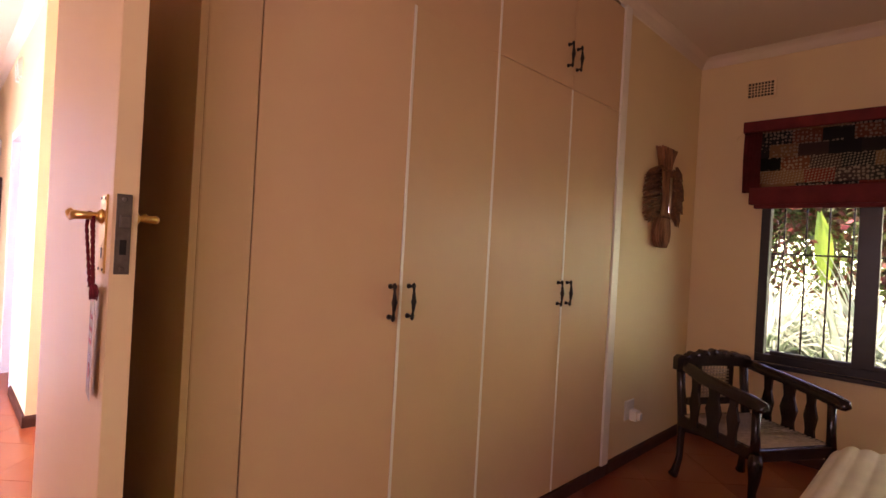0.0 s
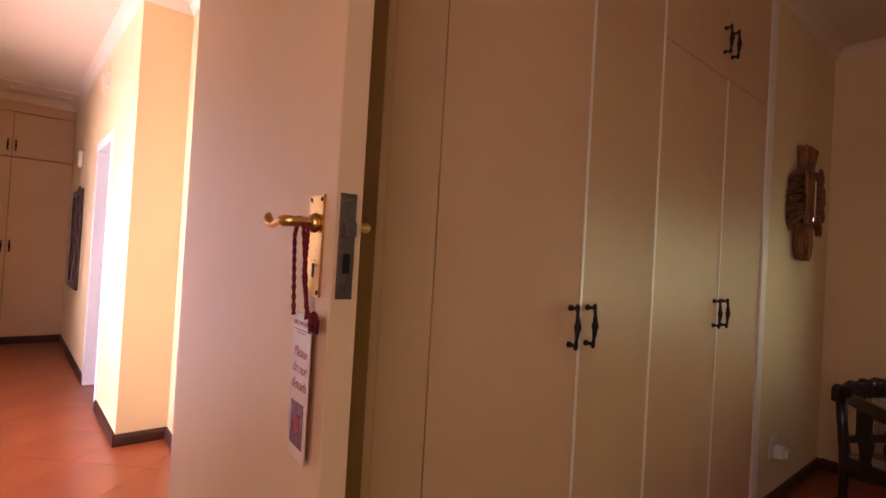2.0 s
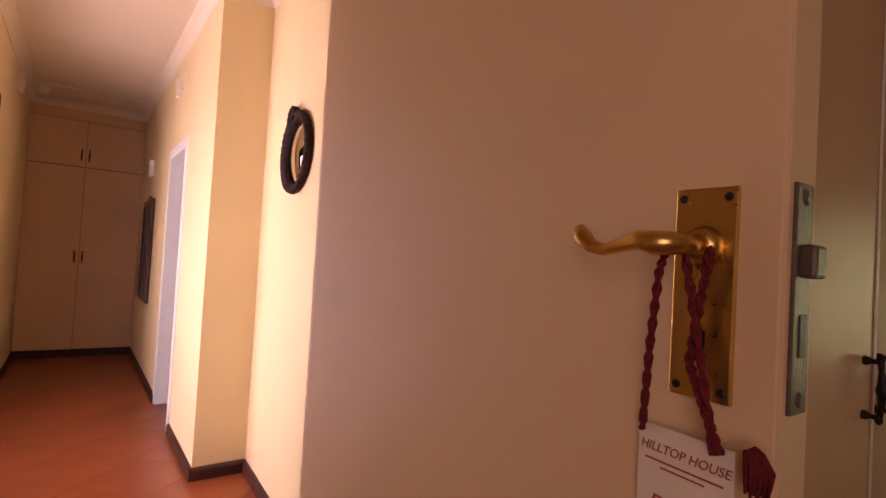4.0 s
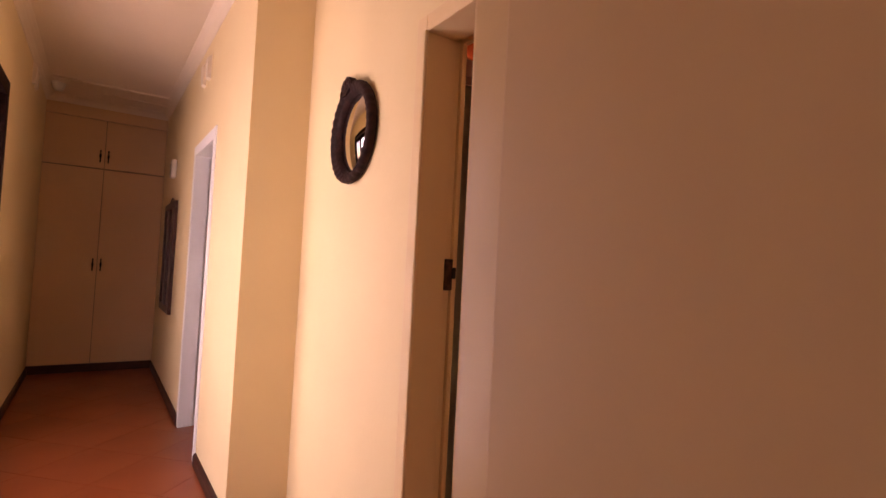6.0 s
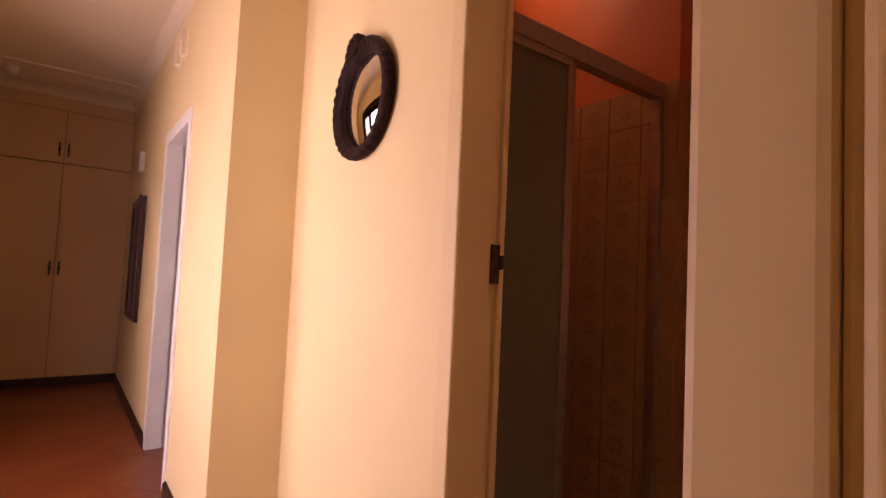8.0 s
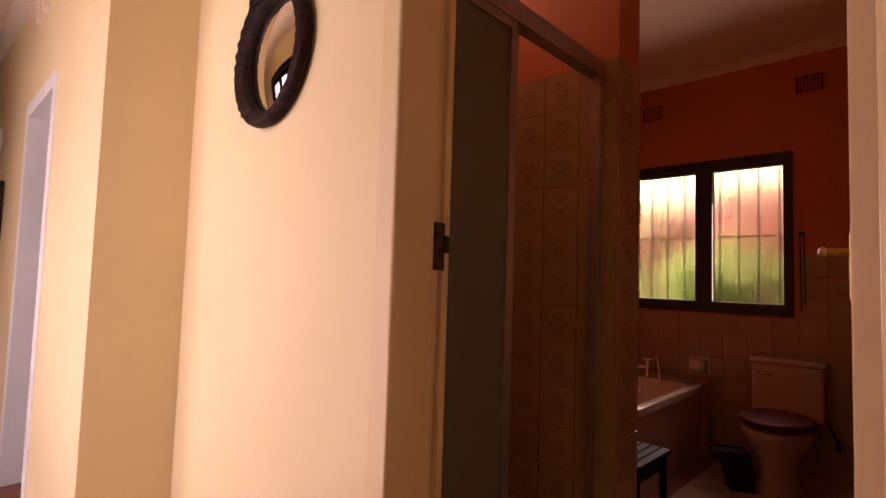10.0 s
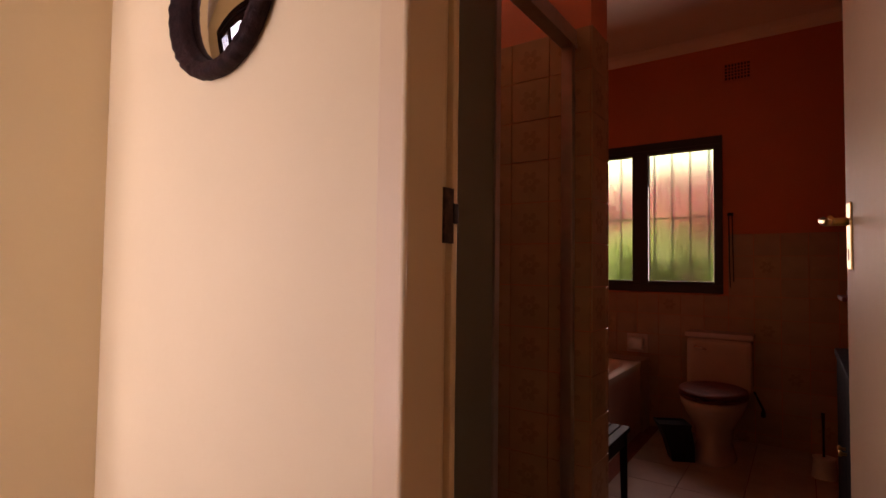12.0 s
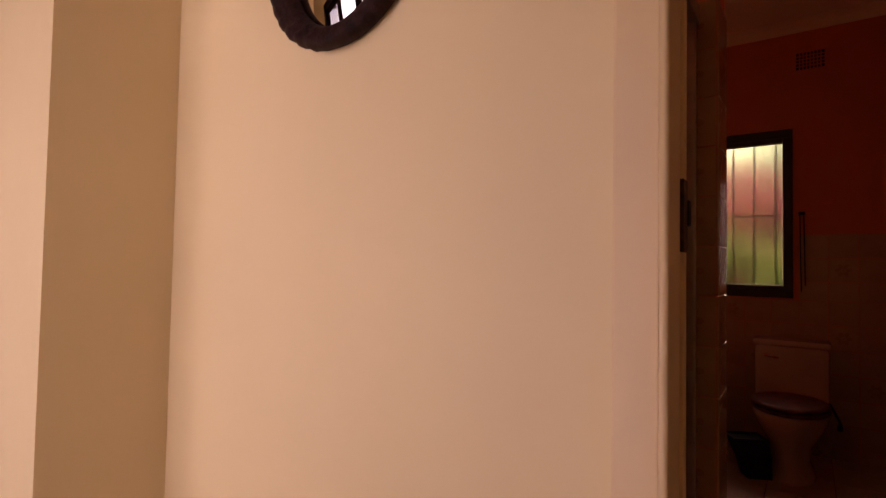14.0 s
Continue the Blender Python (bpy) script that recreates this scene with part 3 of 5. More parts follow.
def patchwork(name):
    """Ethnic print: uneven rectangular blocks of ink, rust, ochre and brown, filled with rows of small marks."""
    m = bpy.data.materials.new(name)
    m.use_nodes = True
    n, l = m.node_tree.nodes, m.node_tree.links
    b = n["Principled BSDF"]
    b.inputs["Roughness"].default_value = 0.85
    tc = n.new("ShaderNodeTexCoord")
    sp = n.new("ShaderNodeSeparateXYZ")
    l.new(tc.outputs["Object"], sp.inputs[0])

    def op(kind, *values):
        o = n.new("ShaderNodeMath")
        o.operation = kind
        for k, v in enumerate(values):
            if isinstance(v, (int, float)):
                o.inputs[k].default_value = v
            else:
                l.new(v, o.inputs[k])
        return o.outputs[0]

    def chance(u, v, salt):
        c = n.new("ShaderNodeCombineXYZ")
        l.new(u, c.inputs[0])
        l.new(v, c.inputs[1])
        c.inputs[2].default_value = salt
        w = n.new("ShaderNodeTexWhiteNoise")
        w.noise_dimensions = "3D"
        l.new(c.outputs[0], w.inputs["Vector"])
        return w.outputs["Value"]

    y, z = sp.outputs[1], sp.outputs[2]
    row = op("FLOOR", op("MULTIPLY", z, 11.5))
    col = op("FLOOR", op("ADD", op("MULTIPLY", y, 6.2), op("MULTIPLY", chance(row, row, 0.5), 3.0)))
    ramp = n.new("ShaderNodeValToRGB")
    ramp.color_ramp.interpolation = "CONSTANT"
    for p, c in ((0.0, (0.018, 0.016, 0.018)), (0.34, (0.20, 0.06, 0.03)), (0.52, (0.035, 0.025, 0.022)), (0.64, (0.26, 0.13, 0.06)), (0.80, (0.07, 0.035, 0.03)), (0.9, (0.24, 0.03, 0.02))):
        e = ramp.color_ramp.elements.new(p)
        e.color = (*c, 1)
    l.new(chance(row, col, 1.5), ramp.inputs[0])
    # two families of marks: crossing bars and rounded spots
    bars = op("GREATER_THAN", op("MULTIPLY", op("SINE", op("MULTIPLY", op("ADD", y, z), 210.0)), op("SINE", op("MULTIPLY", op("SUBTRACT", y, z), 150.0))), 0.22)
    spots = n.new("ShaderNodeTexVoronoi")
    spots.inputs["Scale"].default_value, spots.inputs["Randomness"].default_value = 44, 0.45
    l.new(tc.outputs["Object"], spots.inputs["Vector"])
    dots = op("LESS_THAN", spots.outputs["Distance"], 0.38)
    pick = chance(row, col, 2.5)
    marks = op("ADD", op("MULTIPLY", bars, op("LESS_THAN", pick, 0.38)), op("MULTIPLY", dots, op("GREATER_THAN", pick, 0.66)))
    wide = op("PINGPONG", op("MULTIPLY", z, 11.5), 0.5)
    edge = op("LESS_THAN", wide, 0.07)
    wear = n.new("ShaderNodeTexNoise")
    wear.inputs["Scale"].default_value = 55
    l.new(tc.outputs["Object"], wear.inputs["Vector"])
    k = op("MULTIPLY", op("MINIMUM", op("MAXIMUM", marks, op("MULTIPLY", edge, dots)), 1.0), op("ADD", wear.outputs[0], 0.35))
    mix = n.new("ShaderNodeMix")
    mix.data_type = "RGBA"
    mix.inputs[7].default_value = (0.33, 0.26, 0.19, 1)
    l.new(k, mix.inputs[0])
    l.new(ramp.outputs[0], mix.inputs[6])
    l.new(mix.outputs[2], b.inputs["Base Color"])
    weave = n.new("ShaderNodeTexNoise")
    weave.inputs["Scale"].default_value = 400
    bp = n.new("ShaderNodeBump")
    bp.inputs["Strength"].default_value, bp.inputs["Distance"].default_value = 0.3, 0.002
    l.new(weave.outputs[0], bp.inputs["Height"])
    l.new(bp.outputs[0], b.inputs["Normal"])
    return m


PRINTED = patchwork("patchwork_print")
blind = thing("roman_blind", (WX - 0.05, 2.60, 2.262), "maroon bordered roman blind with an ethnic patchwork print, half raised", "blind")
y1, y0 = 3.835 - 2.62, 1.0 - 2.62
part("pelmet", box((-0.035, y0, -0.075), (0.045, y1, 0.0), 0.006), MAROON, blind)


def fold_cloth(y0, y1, z0, z1, x, mat, name, sag=0.012):
    bm = bmesh.new()
    ny, nz = 40, 10
    g = [[bm.verts.new((x - sag * math.sin(math.pi * j / nz) - 0.004 * math.sin(i * 0.9 + j * 0.5), y0 + (y1 - y0) * i / ny, z0 + (z1 - z0) * j / nz)) for j in range(nz + 1)] for i in range(ny + 1)]
    for i in range(ny):
        for j in range(nz):
            bm.faces.new((g[i][j], g[i + 1][j], g[i + 1][j + 1], g[i][j + 1])).smooth = True
    ext = bmesh.ops.solidify(bm, geom=bm.faces[:], thickness=0.006)
    return part(name, bm, mat, blind)


fold_cloth(y0 + 0.14, y1 - 0.115, -0.47, -0.075, -0.012, PRINTED, "printed_panel")
for a, b in ((y0 + 0.02, y0 + 0.15), (y1 - 0.125, y1 - 0.005)):
    fold_cloth(a, b, -0.49, -0.075, -0.006, MAROON, "side_border", 0.008)
part("lower_fold", box((-0.036, y0 + 0.045, -0.575), (0.012, y1 - 0.055, -0.455), 0.010), MAROON, blind)
part("under_fold", box((-0.022, y0 + 0.075, -0.60), (0.016, y1 - 0.085, -0.56), 0.008), MAROON, blind)
part("cord_hook", tube([(0.045, y1 + 0.002, -0.055), (0.02, y1 + 0.03, -0.075), (0.04, y1 + 0.055, -0.10)], 0.004, 6), CREAM, blind)


# ---- wall vents ----
# near-black colour stands in for the shade inside the vent holes
VENTDARK = material("vent_shadow_gap", (0.02, 0.015, 0.012), 0.9)


def vent(name, m, w, h, mat, label, cols=8, rows=5):
    """A pierced plaster vent: a plate on a dark backing, its holes left between crossing ribs."""
    v = new(name)
    v.matrix_world = m
    tagged(v, label, "vent")
    part("backing", box((-w / 2, -h / 2, 0.0005), (w / 2, h / 2, 0.002)), VENTDARK, v)
    b = 0.018
    part("border", boxes(((-w / 2 - b, h / 2, 0), (w / 2 + b, h / 2 + b, 0.009)), ((-w / 2 - b, -h / 2 - b, 0), (w / 2 + b, -h / 2, 0.009)), ((-w / 2 - b, -h / 2, 0), (-w / 2, h / 2, 0.009)), ((w / 2, -h / 2, 0), (w / 2 + b, h / 2, 0.009)), bevel=0.002), mat, v)
    for i in range(1, cols):
        x = -w / 2 + w * i / cols
        part("rib", box((x - 0.0034, -h / 2, 0.001), (x + 0.0034, h / 2, 0.007), 0.001), mat, v)
    for j in range(1, rows):
        y = -h / 2 + h * j / rows
        part("cross_rib", box((-w / 2, y - 0.0034, 0.001), (w / 2, y + 0.0034, 0.0066), 0.001), mat, v)
    return v


east = pose(0, 0, 0, 90, 0, -90)
vent("wall_vent", pose(WX, 3.74, 2.50) @ east, 0.155, 0.10, CREAM, "cream painted pierced vent above the blind")
for y in (5.425, 6.445):
    vent("wall_vent", pose(WX, y, 2.52) @ east, 0.15, 0.11, REDPAINT, "terracotta painted pierced vent above the bathroom window")


def slot_vent(at, side, label):
    """Two raised hoods side by side over a high wall vent."""
    v = thing("wall_vent", at, label, "vent")
    part("back_plate", box((-0.004, -0.16, -0.09), (0.004, 0.16, 0.09), 0.002), CREAM, v)
    for y in (-0.10, 0.085):
        bm = bm_prism(bmesh.new(), [(0, -0.085), (0.022 * side, -0.075), (0.030 * side, 0.05), (0, 0.085)], pose(side * 0.003, y + 0.035, 0, 90, 0, 0), 0.07)
        part("hood", bm, CEILPAINT, v)
    return v


slot_vent((CX, 8.14, 2.52), -1, "white twin hooded vent high on the passage wall")
slot_vent((LX, 9.55, 2.62), 1, "white twin hooded vent high on the passage wall")

# ---- straw wall hanging ----
STRAW = material("woven_straw", (0.34, 0.145, 0.06), 0.85, vary=0.3, scale=30, grain=250, bump=0.08, stretch=(1, 1, 0.25))
STRAWD = material("dark_woven_grass", (0.24, 0.10, 0.04), 0.9, vary=0.3, scale=40, grain=250, bump=0.08)
hang = thing("wall_hanging", (3.90, 4.14, 1.70), "bird-shaped woven straw hanging with a slim mirror", "wall hanging")
rnd = random.Random(11)


def bundle(pts, n, spread, mat, name, label=""):
    """A sheaf of fibres that follows (x, half width, z) stations, close and ragged at the end."""
    bm = bmesh.new()
    for i in range(n):
        u = rnd.uniform(-1, 1)
        dy = rnd.uniform(0.012, 0.05)
        end = rnd.uniform(0.0, spread)
        line = [Vector((x + u * w, -dy - 0.012 * (1 - u * u), z)) for x, w, z in pts]
        d = line[-1] - line[-2]
        line[-1] = line[-1] + d.normalized() * end
        bm_tube(bm, line, 0.0055, 5)
    return part(name, bm, mat, hang, label)


bundle([(0, 0.060, 0.15), (0.0, 0.065, 0.20), (0.005, 0.095, 0.26), (0.01, 0.122, 0.30)], 120, 0.012, STRAW, "head_tuft")
bundle([(-0.01, 0.07, -0.14), (-0.012, 0.102, -0.19), (-0.012, 0.112, -0.25), (-0.012, 0.098, -0.30), (-0.012, 0.06, -0.335)], 130, 0.012, STRAW, "tail_tuft")
for side in (-1, 1):
    bm = bmesh.new()
    for i in range(120):
        z = rnd.uniform(-0.17, 0.16)
        w = 0.148 + 0.10 * math.sqrt(max(0, 1 - (z / 0.2) ** 2)) + rnd.uniform(-0.012, 0.02)
        y = -rnd.uniform(0.006, 0.04) - (0.04 if side > 0 else 0)
        bm_tube(bm, [(side * 0.06, y - 0.01, z + 0.03), (side * (w * 0.75), y, z), (side * w, y * 0.8, z - 0.02 + rnd.uniform(-0.01, 0.01))], [0.006, 0.006, 0.003], 5)
    part("wing", bm, STRAWD, hang, "ragged dark grass wing")
for i in range(15):
    x = -0.075 + i * 0.0107
    part("reed", tube([(x, -0.045 - 0.012 * math.cos(x * 18), 0.165), (x, -0.055 - 0.012 * math.cos(x * 18), 0.0), (x, -0.045 - 0.012 * math.cos(x * 18), -0.155)], 0.007, 6), STRAW, hang)
for z in (0.155, -0.145):
    part("binding", tube([(-0.08, -0.05, z), (0, -0.072, z), (0.08, -0.05, z)], 0.008, 8), STRAWD, hang)
MIRROR = bpy.data.materials.new("mirror_glass")
MIRROR.use_nodes = True
b = MIRROR.node_tree.nodes["Principled BSDF"]
b.inputs["Base Color"].default_value, b.inputs["Metallic"].default_value, b.inputs["Roughness"].default_value = (0.88, 0.88, 0.86, 1), 1.0, 0.02
part("mirror_strip", box((-0.030, -0.082, -0.12), (0.004, -0.077, 0.11), 0.002), MIRROR, hang, "slim upright mirror")
bm = bmesh.new()
for k in range(7):
    bm_tube(bm, [(0.06, -0.05, 0.14), (0.14, -0.055, 0.135), (0.20 + 0.008 * k, -0.06, 0.15 - 0.012 * k)], [0.008, 0.005, 0.003], 5)
part("twig", bm, STRAW, hang)

# ---- socket beside the wardrobe ----
PLASTIC = material("aged_white_plastic", (0.72, 0.68, 0.60), 0.4, vary=0.03, scale=20)
sock = thing("wall_socket", (3.62, 4.14, 0.33), "white plastic socket outlet with an adapter plugged in", "socket")
part("face_plate", box((-0.06, -0.010, -0.06), (0.06, 0, 0.06), 0.004), PLASTIC, sock)
part("rocker", box((-0.045, -0.014, 0.022), (-0.02, -0.009, 0.045), 0.002), PLASTIC, sock)
part("adapter", box((-0.005, -0.055, -0.065), (0.05, -0.009, 0.0), 0.006), PLASTIC, sock)
part("adapter_pin_cover", box((0.005, -0.075, -0.055), (0.04, -0.053, -0.012), 0.005), PLASTIC, sock)

# ---- carved armchair ----
THONG = material("rawhide_thong", (0.42, 0.33, 0.22), 0.6, vary=0.12, scale=40, grain=120, bump=0.03)
chair = thing("armchair", (3.72, 3.49, 0), "dark varnished carved armchair with woven rawhide seat", "chair", rz=-30)
HWd, HDp = 0.24, 0.26          # half width and depth
for sx in (-1, 1):
    # front cabriole leg and post
    x, y = sx * HWd, -HDp
    part("front_leg", tube([(x * 1.10, y - 0.02, 0.012), (x * 1.10, y - 0.022, 0.035), (x * 1.03, y, 0.075), (x * 0.98, y + 0.012, 0.16), (x * 1.02, y - 0.006, 0.235), (x * 1.03, y - 0.008, 0.305), (x, y, 0.35)], [0.030, 0.036, 0.020, 0.019, 0.027, 0.034, 0.030], 12), DARKWOOD, chair)
    part("arm_post", tube([(x, y, 0.33), (x, y + 0.004, 0.44), (x, y + 0.008, 0.58)], [0.026, 0.021, 0.020], 10), DARKWOOD, chair)
    x2, y2 = sx * HWd * 0.95, HDp
    part("back_leg", tube([(x2 * 1.08, y2 + 0.03, 0.012), (x2 * 1.05, y2 + 0.02, 0.04), (x2, y2 + 0.004, 0.12), (x2, y2, 0.28), (x2, y2, 0.38), (x2, y2 + 0.02, 0.53), (x2, y2 + 0.035, 0.67)], [0.028, 0.022, 0.018, 0.022, 0.026, 0.024, 0.024], 12), DARKWOOD, chair)
    # sweeping arm, flattened, with a scrolled nose
    bm = bmesh.new()
    bm_tube(bm, [(x2, y2 + 0.03, 0.675), (x2 * 1.08, y2 - 0.06, 0.66), (sx * HWd * 1.14, 0.06, 0.638), (sx * HWd * 1.12, -0.10, 0.62), (sx * HWd * 1.08, y - 0.0, 0.60), (sx * HWd * 1.07, y - 0.045, 0.59), (sx * HWd * 1.07, y - 0.062, 0.576)], [0.030, 0.033, 0.036, 0.036, 0.038, 0.034, 0.018], 12, squash=0.55)
    part("arm", bm, DARKWOOD, chair)
    for k, (yy, hw) in enumerate(((-0.13, 0.030), (0.0, 0.042), (0.135, 0.030))):
        z1 = 0.622 + (yy + 0.2) * 0.10
        outline = [(-hw, 0.35), (-hw * 0.8, 0.41), (-hw * 1.25, 0.48), (-hw * 0.7, 0.55), (-hw, z1), (hw, z1), (hw * 0.7, 0.55), (hw * 1.25, 0.48), (hw * 0.8, 0.41), (hw, 0.35)]
        part("arm_slat", bm_prism(bmesh.new(), outline, Matrix.Translation((sx * HWd * 1.06 - 0.007, yy, 0)) @ Matrix(((0, 0, 1, 0), (1, 0, 0, 0), (0, 1, 0, 0), (0, 0, 0, 1))), 0.014), DARKWOOD, chair)
    part("side_rail", box((sx * HWd - 0.016, -HDp, 0.315), (sx * HWd + 0.016, HDp, 0.375), 0.006), DARKWOOD, chair)
for yy, nm in ((-HDp, "front_rail"), (HDp, "back_rail")):
    part(nm, box((-HWd, yy - 0.016, 0.315), (HWd, yy + 0.016, 0.375), 0.006), DARKWOOD, chair)
# carved crest rail with a scalloped top
pts = []
for i in range(25):
    u = -1 + i / 12
    pts.append((u * 0.265, 0.703 + 0.045 * math.cos(u * 1.5) + 0.008 * math.cos(u * 21)))
outline = [(-0.265, 0.633), (-0.17, 0.653), (0.0, 0.658), (0.17, 0.653), (0.265, 0.633)] + pts[::-1]
part("crest_rail", bm_prism(bmesh.new(), outline, Matrix.Translation((0, HDp + 0.055, 0)) @ Matrix.Rotation(math.pi / 2, 4, "X"), 0.04), DARKWOOD, chair, "carved scalloped crest rail")
for i in range(7):
    u = (i - 3) / 3
    bm = bmesh.new()
    bmesh.ops.create_uvsphere(bm, u_segments=8, v_segments=6, radius=0.016, matrix=Matrix.Translation((u * 0.19, HDp + 0.014, 0.703 + 0.03 * math.cos(u * 1.5))) @ Matrix.Diagonal((1.2, 0.5, 0.8, 1)))
    part("carved_boss", bm, DARKWOOD, chair)
part("lower_back_rail", box((-0.20, HDp + 0.0, 0.43), (0.20, HDp + 0.03, 0.47), 0.005), DARKWOOD, chair)
for sx in (-1, 1):
    part("back_stile", box((sx * 0.115 - 0.016, HDp + 0.006, 0.455), (sx * 0.115 + 0.016, HDp + 0.034, 0.668), 0.004), DARKWOOD, chair)
bm = bmesh.new()
for i in range(9):
    x = -0.09 + i * 0.0225
    bm_tube(bm, [(x, HDp + 0.014, 0.455), (x, HDp + 0.026, 0.56), (x, HDp + 0.022, 0.66)], 0.0055, 5)
for i in range(9):
    z = 0.482 + i * 0.019
    bm_tube(bm, [(-0.105, HDp + 0.012, z), (0, HDp + 0.024, z), (0.105, HDp + 0.012, z)], 0.0055, 5)
part("back_weave", bm, THONG, chair, "pale woven rawhide back panel")
bm = bmesh.new()
for i in range(17):
    v = -0.21 + i * 0.02625
    for half in (-1, 1):
        bm_tube(bm, [(v + half * 0.005, -HDp + 0.01, 0.374), (v + half * 0.005, 0, 0.362), (v + half * 0.005, HDp - 0.01, 0.374)], 0.0042, 5)
for i in range(19):
    v = -0.235 + i * 0.026
    bm_tube(bm, [(-HWd + 0.01, v, 0.378), (0, v, 0.366), (HWd - 0.01, v, 0.378)], 0.005, 5)
part("seat_weave", bm, THONG, chair, "pale rawhide thongs woven into a seat")

# ---- bed ----
QUILT = material("cream_quilted_cotton", (0.68, 0.60, 0.47), 0.85, vary=0.04, scale=10, grain=250, bump=0.03)
bed = thing("bed", (2.28, 2.075, 0), "double bed under a cream channel-quilted cover", "bed")
bw, bl, top = 0.77, 0.98, 0.61
bm = bmesh.new()
nx, ny = 48, 260
grid = []
for i in range(nx + 1):
    col = []
    for j in range(ny + 1):
        x, y = -bw + 2 * bw * i / nx, -bl + 2 * bl * j / ny
        dx, dy = bw - abs(x), bl - abs(y)
        r = 0.10
        cx, cy = max(0, r - dx), max(0, r - dy)
        d = min(r, math.hypot(cx, cy))
        z = top - (r - math.sqrt(max(0, r * r - d * d)))
        ridge = 0.011 * abs(math.sin(math.pi * y / 0.055)) ** 0.7 * min(1, 1.5 - d / r)
        col.append(bm.verts.new((x, y, z + ridge + 0.004 * noise.noise((x * 3, y * 3, 0)))))
    grid.append(col)
for i in range(nx):
    for j in range(ny):
        bm.faces.new((grid[i][j], grid[i + 1][j], grid[i + 1][j + 1], grid[i][j + 1])).smooth = True
edge = [grid[i][0] for i in range(nx + 1)] + [grid[nx][j] for j in range(1, ny + 1)] + [grid[i][ny] for i in range(nx - 1, -1, -1)] + [grid[0][j] for j in range(ny - 1, 0, -1)]
prev = edge
for z in (0.40, 0.25, 0.10):
    row = [bm.verts.new((v.co.x * 1.008, v.co.y * 1.006 + 0.004 * math.sin(k * 0.7), z)) for k, v in enumerate(edge)]
    for k in range(len(edge)):
        bm.faces.new((prev[k], prev[(k + 1) % len(edge)], row[(k + 1) % len(edge)], row[k])).smooth = True
    prev = row
part("quilt", bm, QUILT, bed, "cream channel-quilted bedspread")
part("base", box((-bw + 0.05, -bl + 0.05, 0.08), (bw - 0.05, bl - 0.05, 0.35), 0.02), DARKWOOD, bed)
for sx in (-1, 1):
    for sy in (-1, 1):
        part("leg", tube([(sx * 0.62, sy * 0.85, 0.0), (sx * 0.62, sy * 0.85, 0.1)], [0.022, 0.03], 12), DARKWOOD, bed)

# ---- oval mirror ----
MAHOGANY = material("carved_mahogany", (0.026, 0.008, 0.006), 0.6, spec=0.15, vary=0.3, scale=35, grain=120, bump=0.05)
oval = thing("oval_mirror", (MX(6.145), 6.145, 1.755), "small oval convex mirror in a carved dark wooden frame", "mirror", rz=-2.6)
bm = bmesh.new()
section = [(0.150, 0.003), (0.157, 0.014), (0.156, 0.028), (0.150, 0.038), (0.140, 0.041), (0.129, 0.031), (0.123, 0.032), (0.117, 0.027), (0.112, 0.018), (0.110, 0.012), (0.110, 0.003)]
seg = 144
rings = []
for k in range(seg):
    a = k * math.tau / seg
    lump = 0.0021 * math.sin(a * 34) * (0.6 + 0.4 * math.sin(a * 5))
    rings.append([bm.verts.new((-d - (lump if 0.122 < r < 0.153 else 0), math.cos(a) * 1.33 * (r + (lump if r > 0.14 else 0)), math.sin(a) * (r + 0.043 + (lump if r > 0.14 else 0)))) for r, d in section])
for k in range(seg):
    p, q = rings[k], rings[(k + 1) % seg]
    for i in range(len(section)):
        j = (i + 1) % len(section)
        bm.faces.new((p[i], p[j], q[j], q[i])).smooth = True
part("frame", bm, MAHOGANY, oval)
bm = bmesh.new()
cresting = [(-0.062, 0.175), (-0.058, 0.192), (-0.045, 0.197), (-0.046, 0.214), (-0.030, 0.222), (-0.018, 0.232), (-0.006, 0.227), (0.006, 0.227), (0.018, 0.232), (0.030, 0.222), (0.046, 0.214), (0.045, 0.197), (0.058, 0.192), (0.062, 0.175), (0.0, 0.160)]
tip = Matrix.Rotation(radians(-16), 4, "X")      # the crest sits off the upright
bm_prism(bm, cresting, tip @ Matrix.Translation((-0.012, 0.0, 0.004)) @ Matrix(((0, 0, -1, 0), (1, 0, 0, 0), (0, 1, 0, 0), (0, 0, 0, 1))), 0.028)
part("crest", bm, MAHOGANY, oval, "carved ribbon crest")
for y, z in ((-0.028, 0.205), (0.028, 0.205), (0.0, 0.208), (-0.045, 0.186), (0.045, 0.186)):
    bm = bmesh.new()
    bmesh.ops.create_uvsphere(bm, u_segments=10, v_segments=8, radius=0.013, matrix=tip @ Matrix.Translation((-0.038, y, z + 0.004)) @ Matrix.Diagonal((0.6, 1, 1, 1)))
    for f in bm.faces:
        f.smooth = True
    part("crest_boss", bm, MAHOGANY, oval)
bm = bmesh.new()
n = 10
prev = [bm.verts.new((-0.028, 0, 0))]
for i in range(1, n + 1):
    u = i / n
    ring = [bm.verts.new((-0.028 + 0.022 * u * u, 0.1470 * u * math.cos(k * math.tau / 48), 0.1540 * u * math.sin(k * math.tau / 48))) for k in range(48)]
    for k in range(48):
        f = bm.faces.new((prev[0], ring[k], ring[(k + 1) % 48]) if i == 1 else (prev[k], ring[k], ring[(k + 1) % 48], prev[(k + 1) % 48]))
        f.smooth = True
    prev = ring
part("mirror_glass", bm, MIRROR, oval, "convex mirror glass")

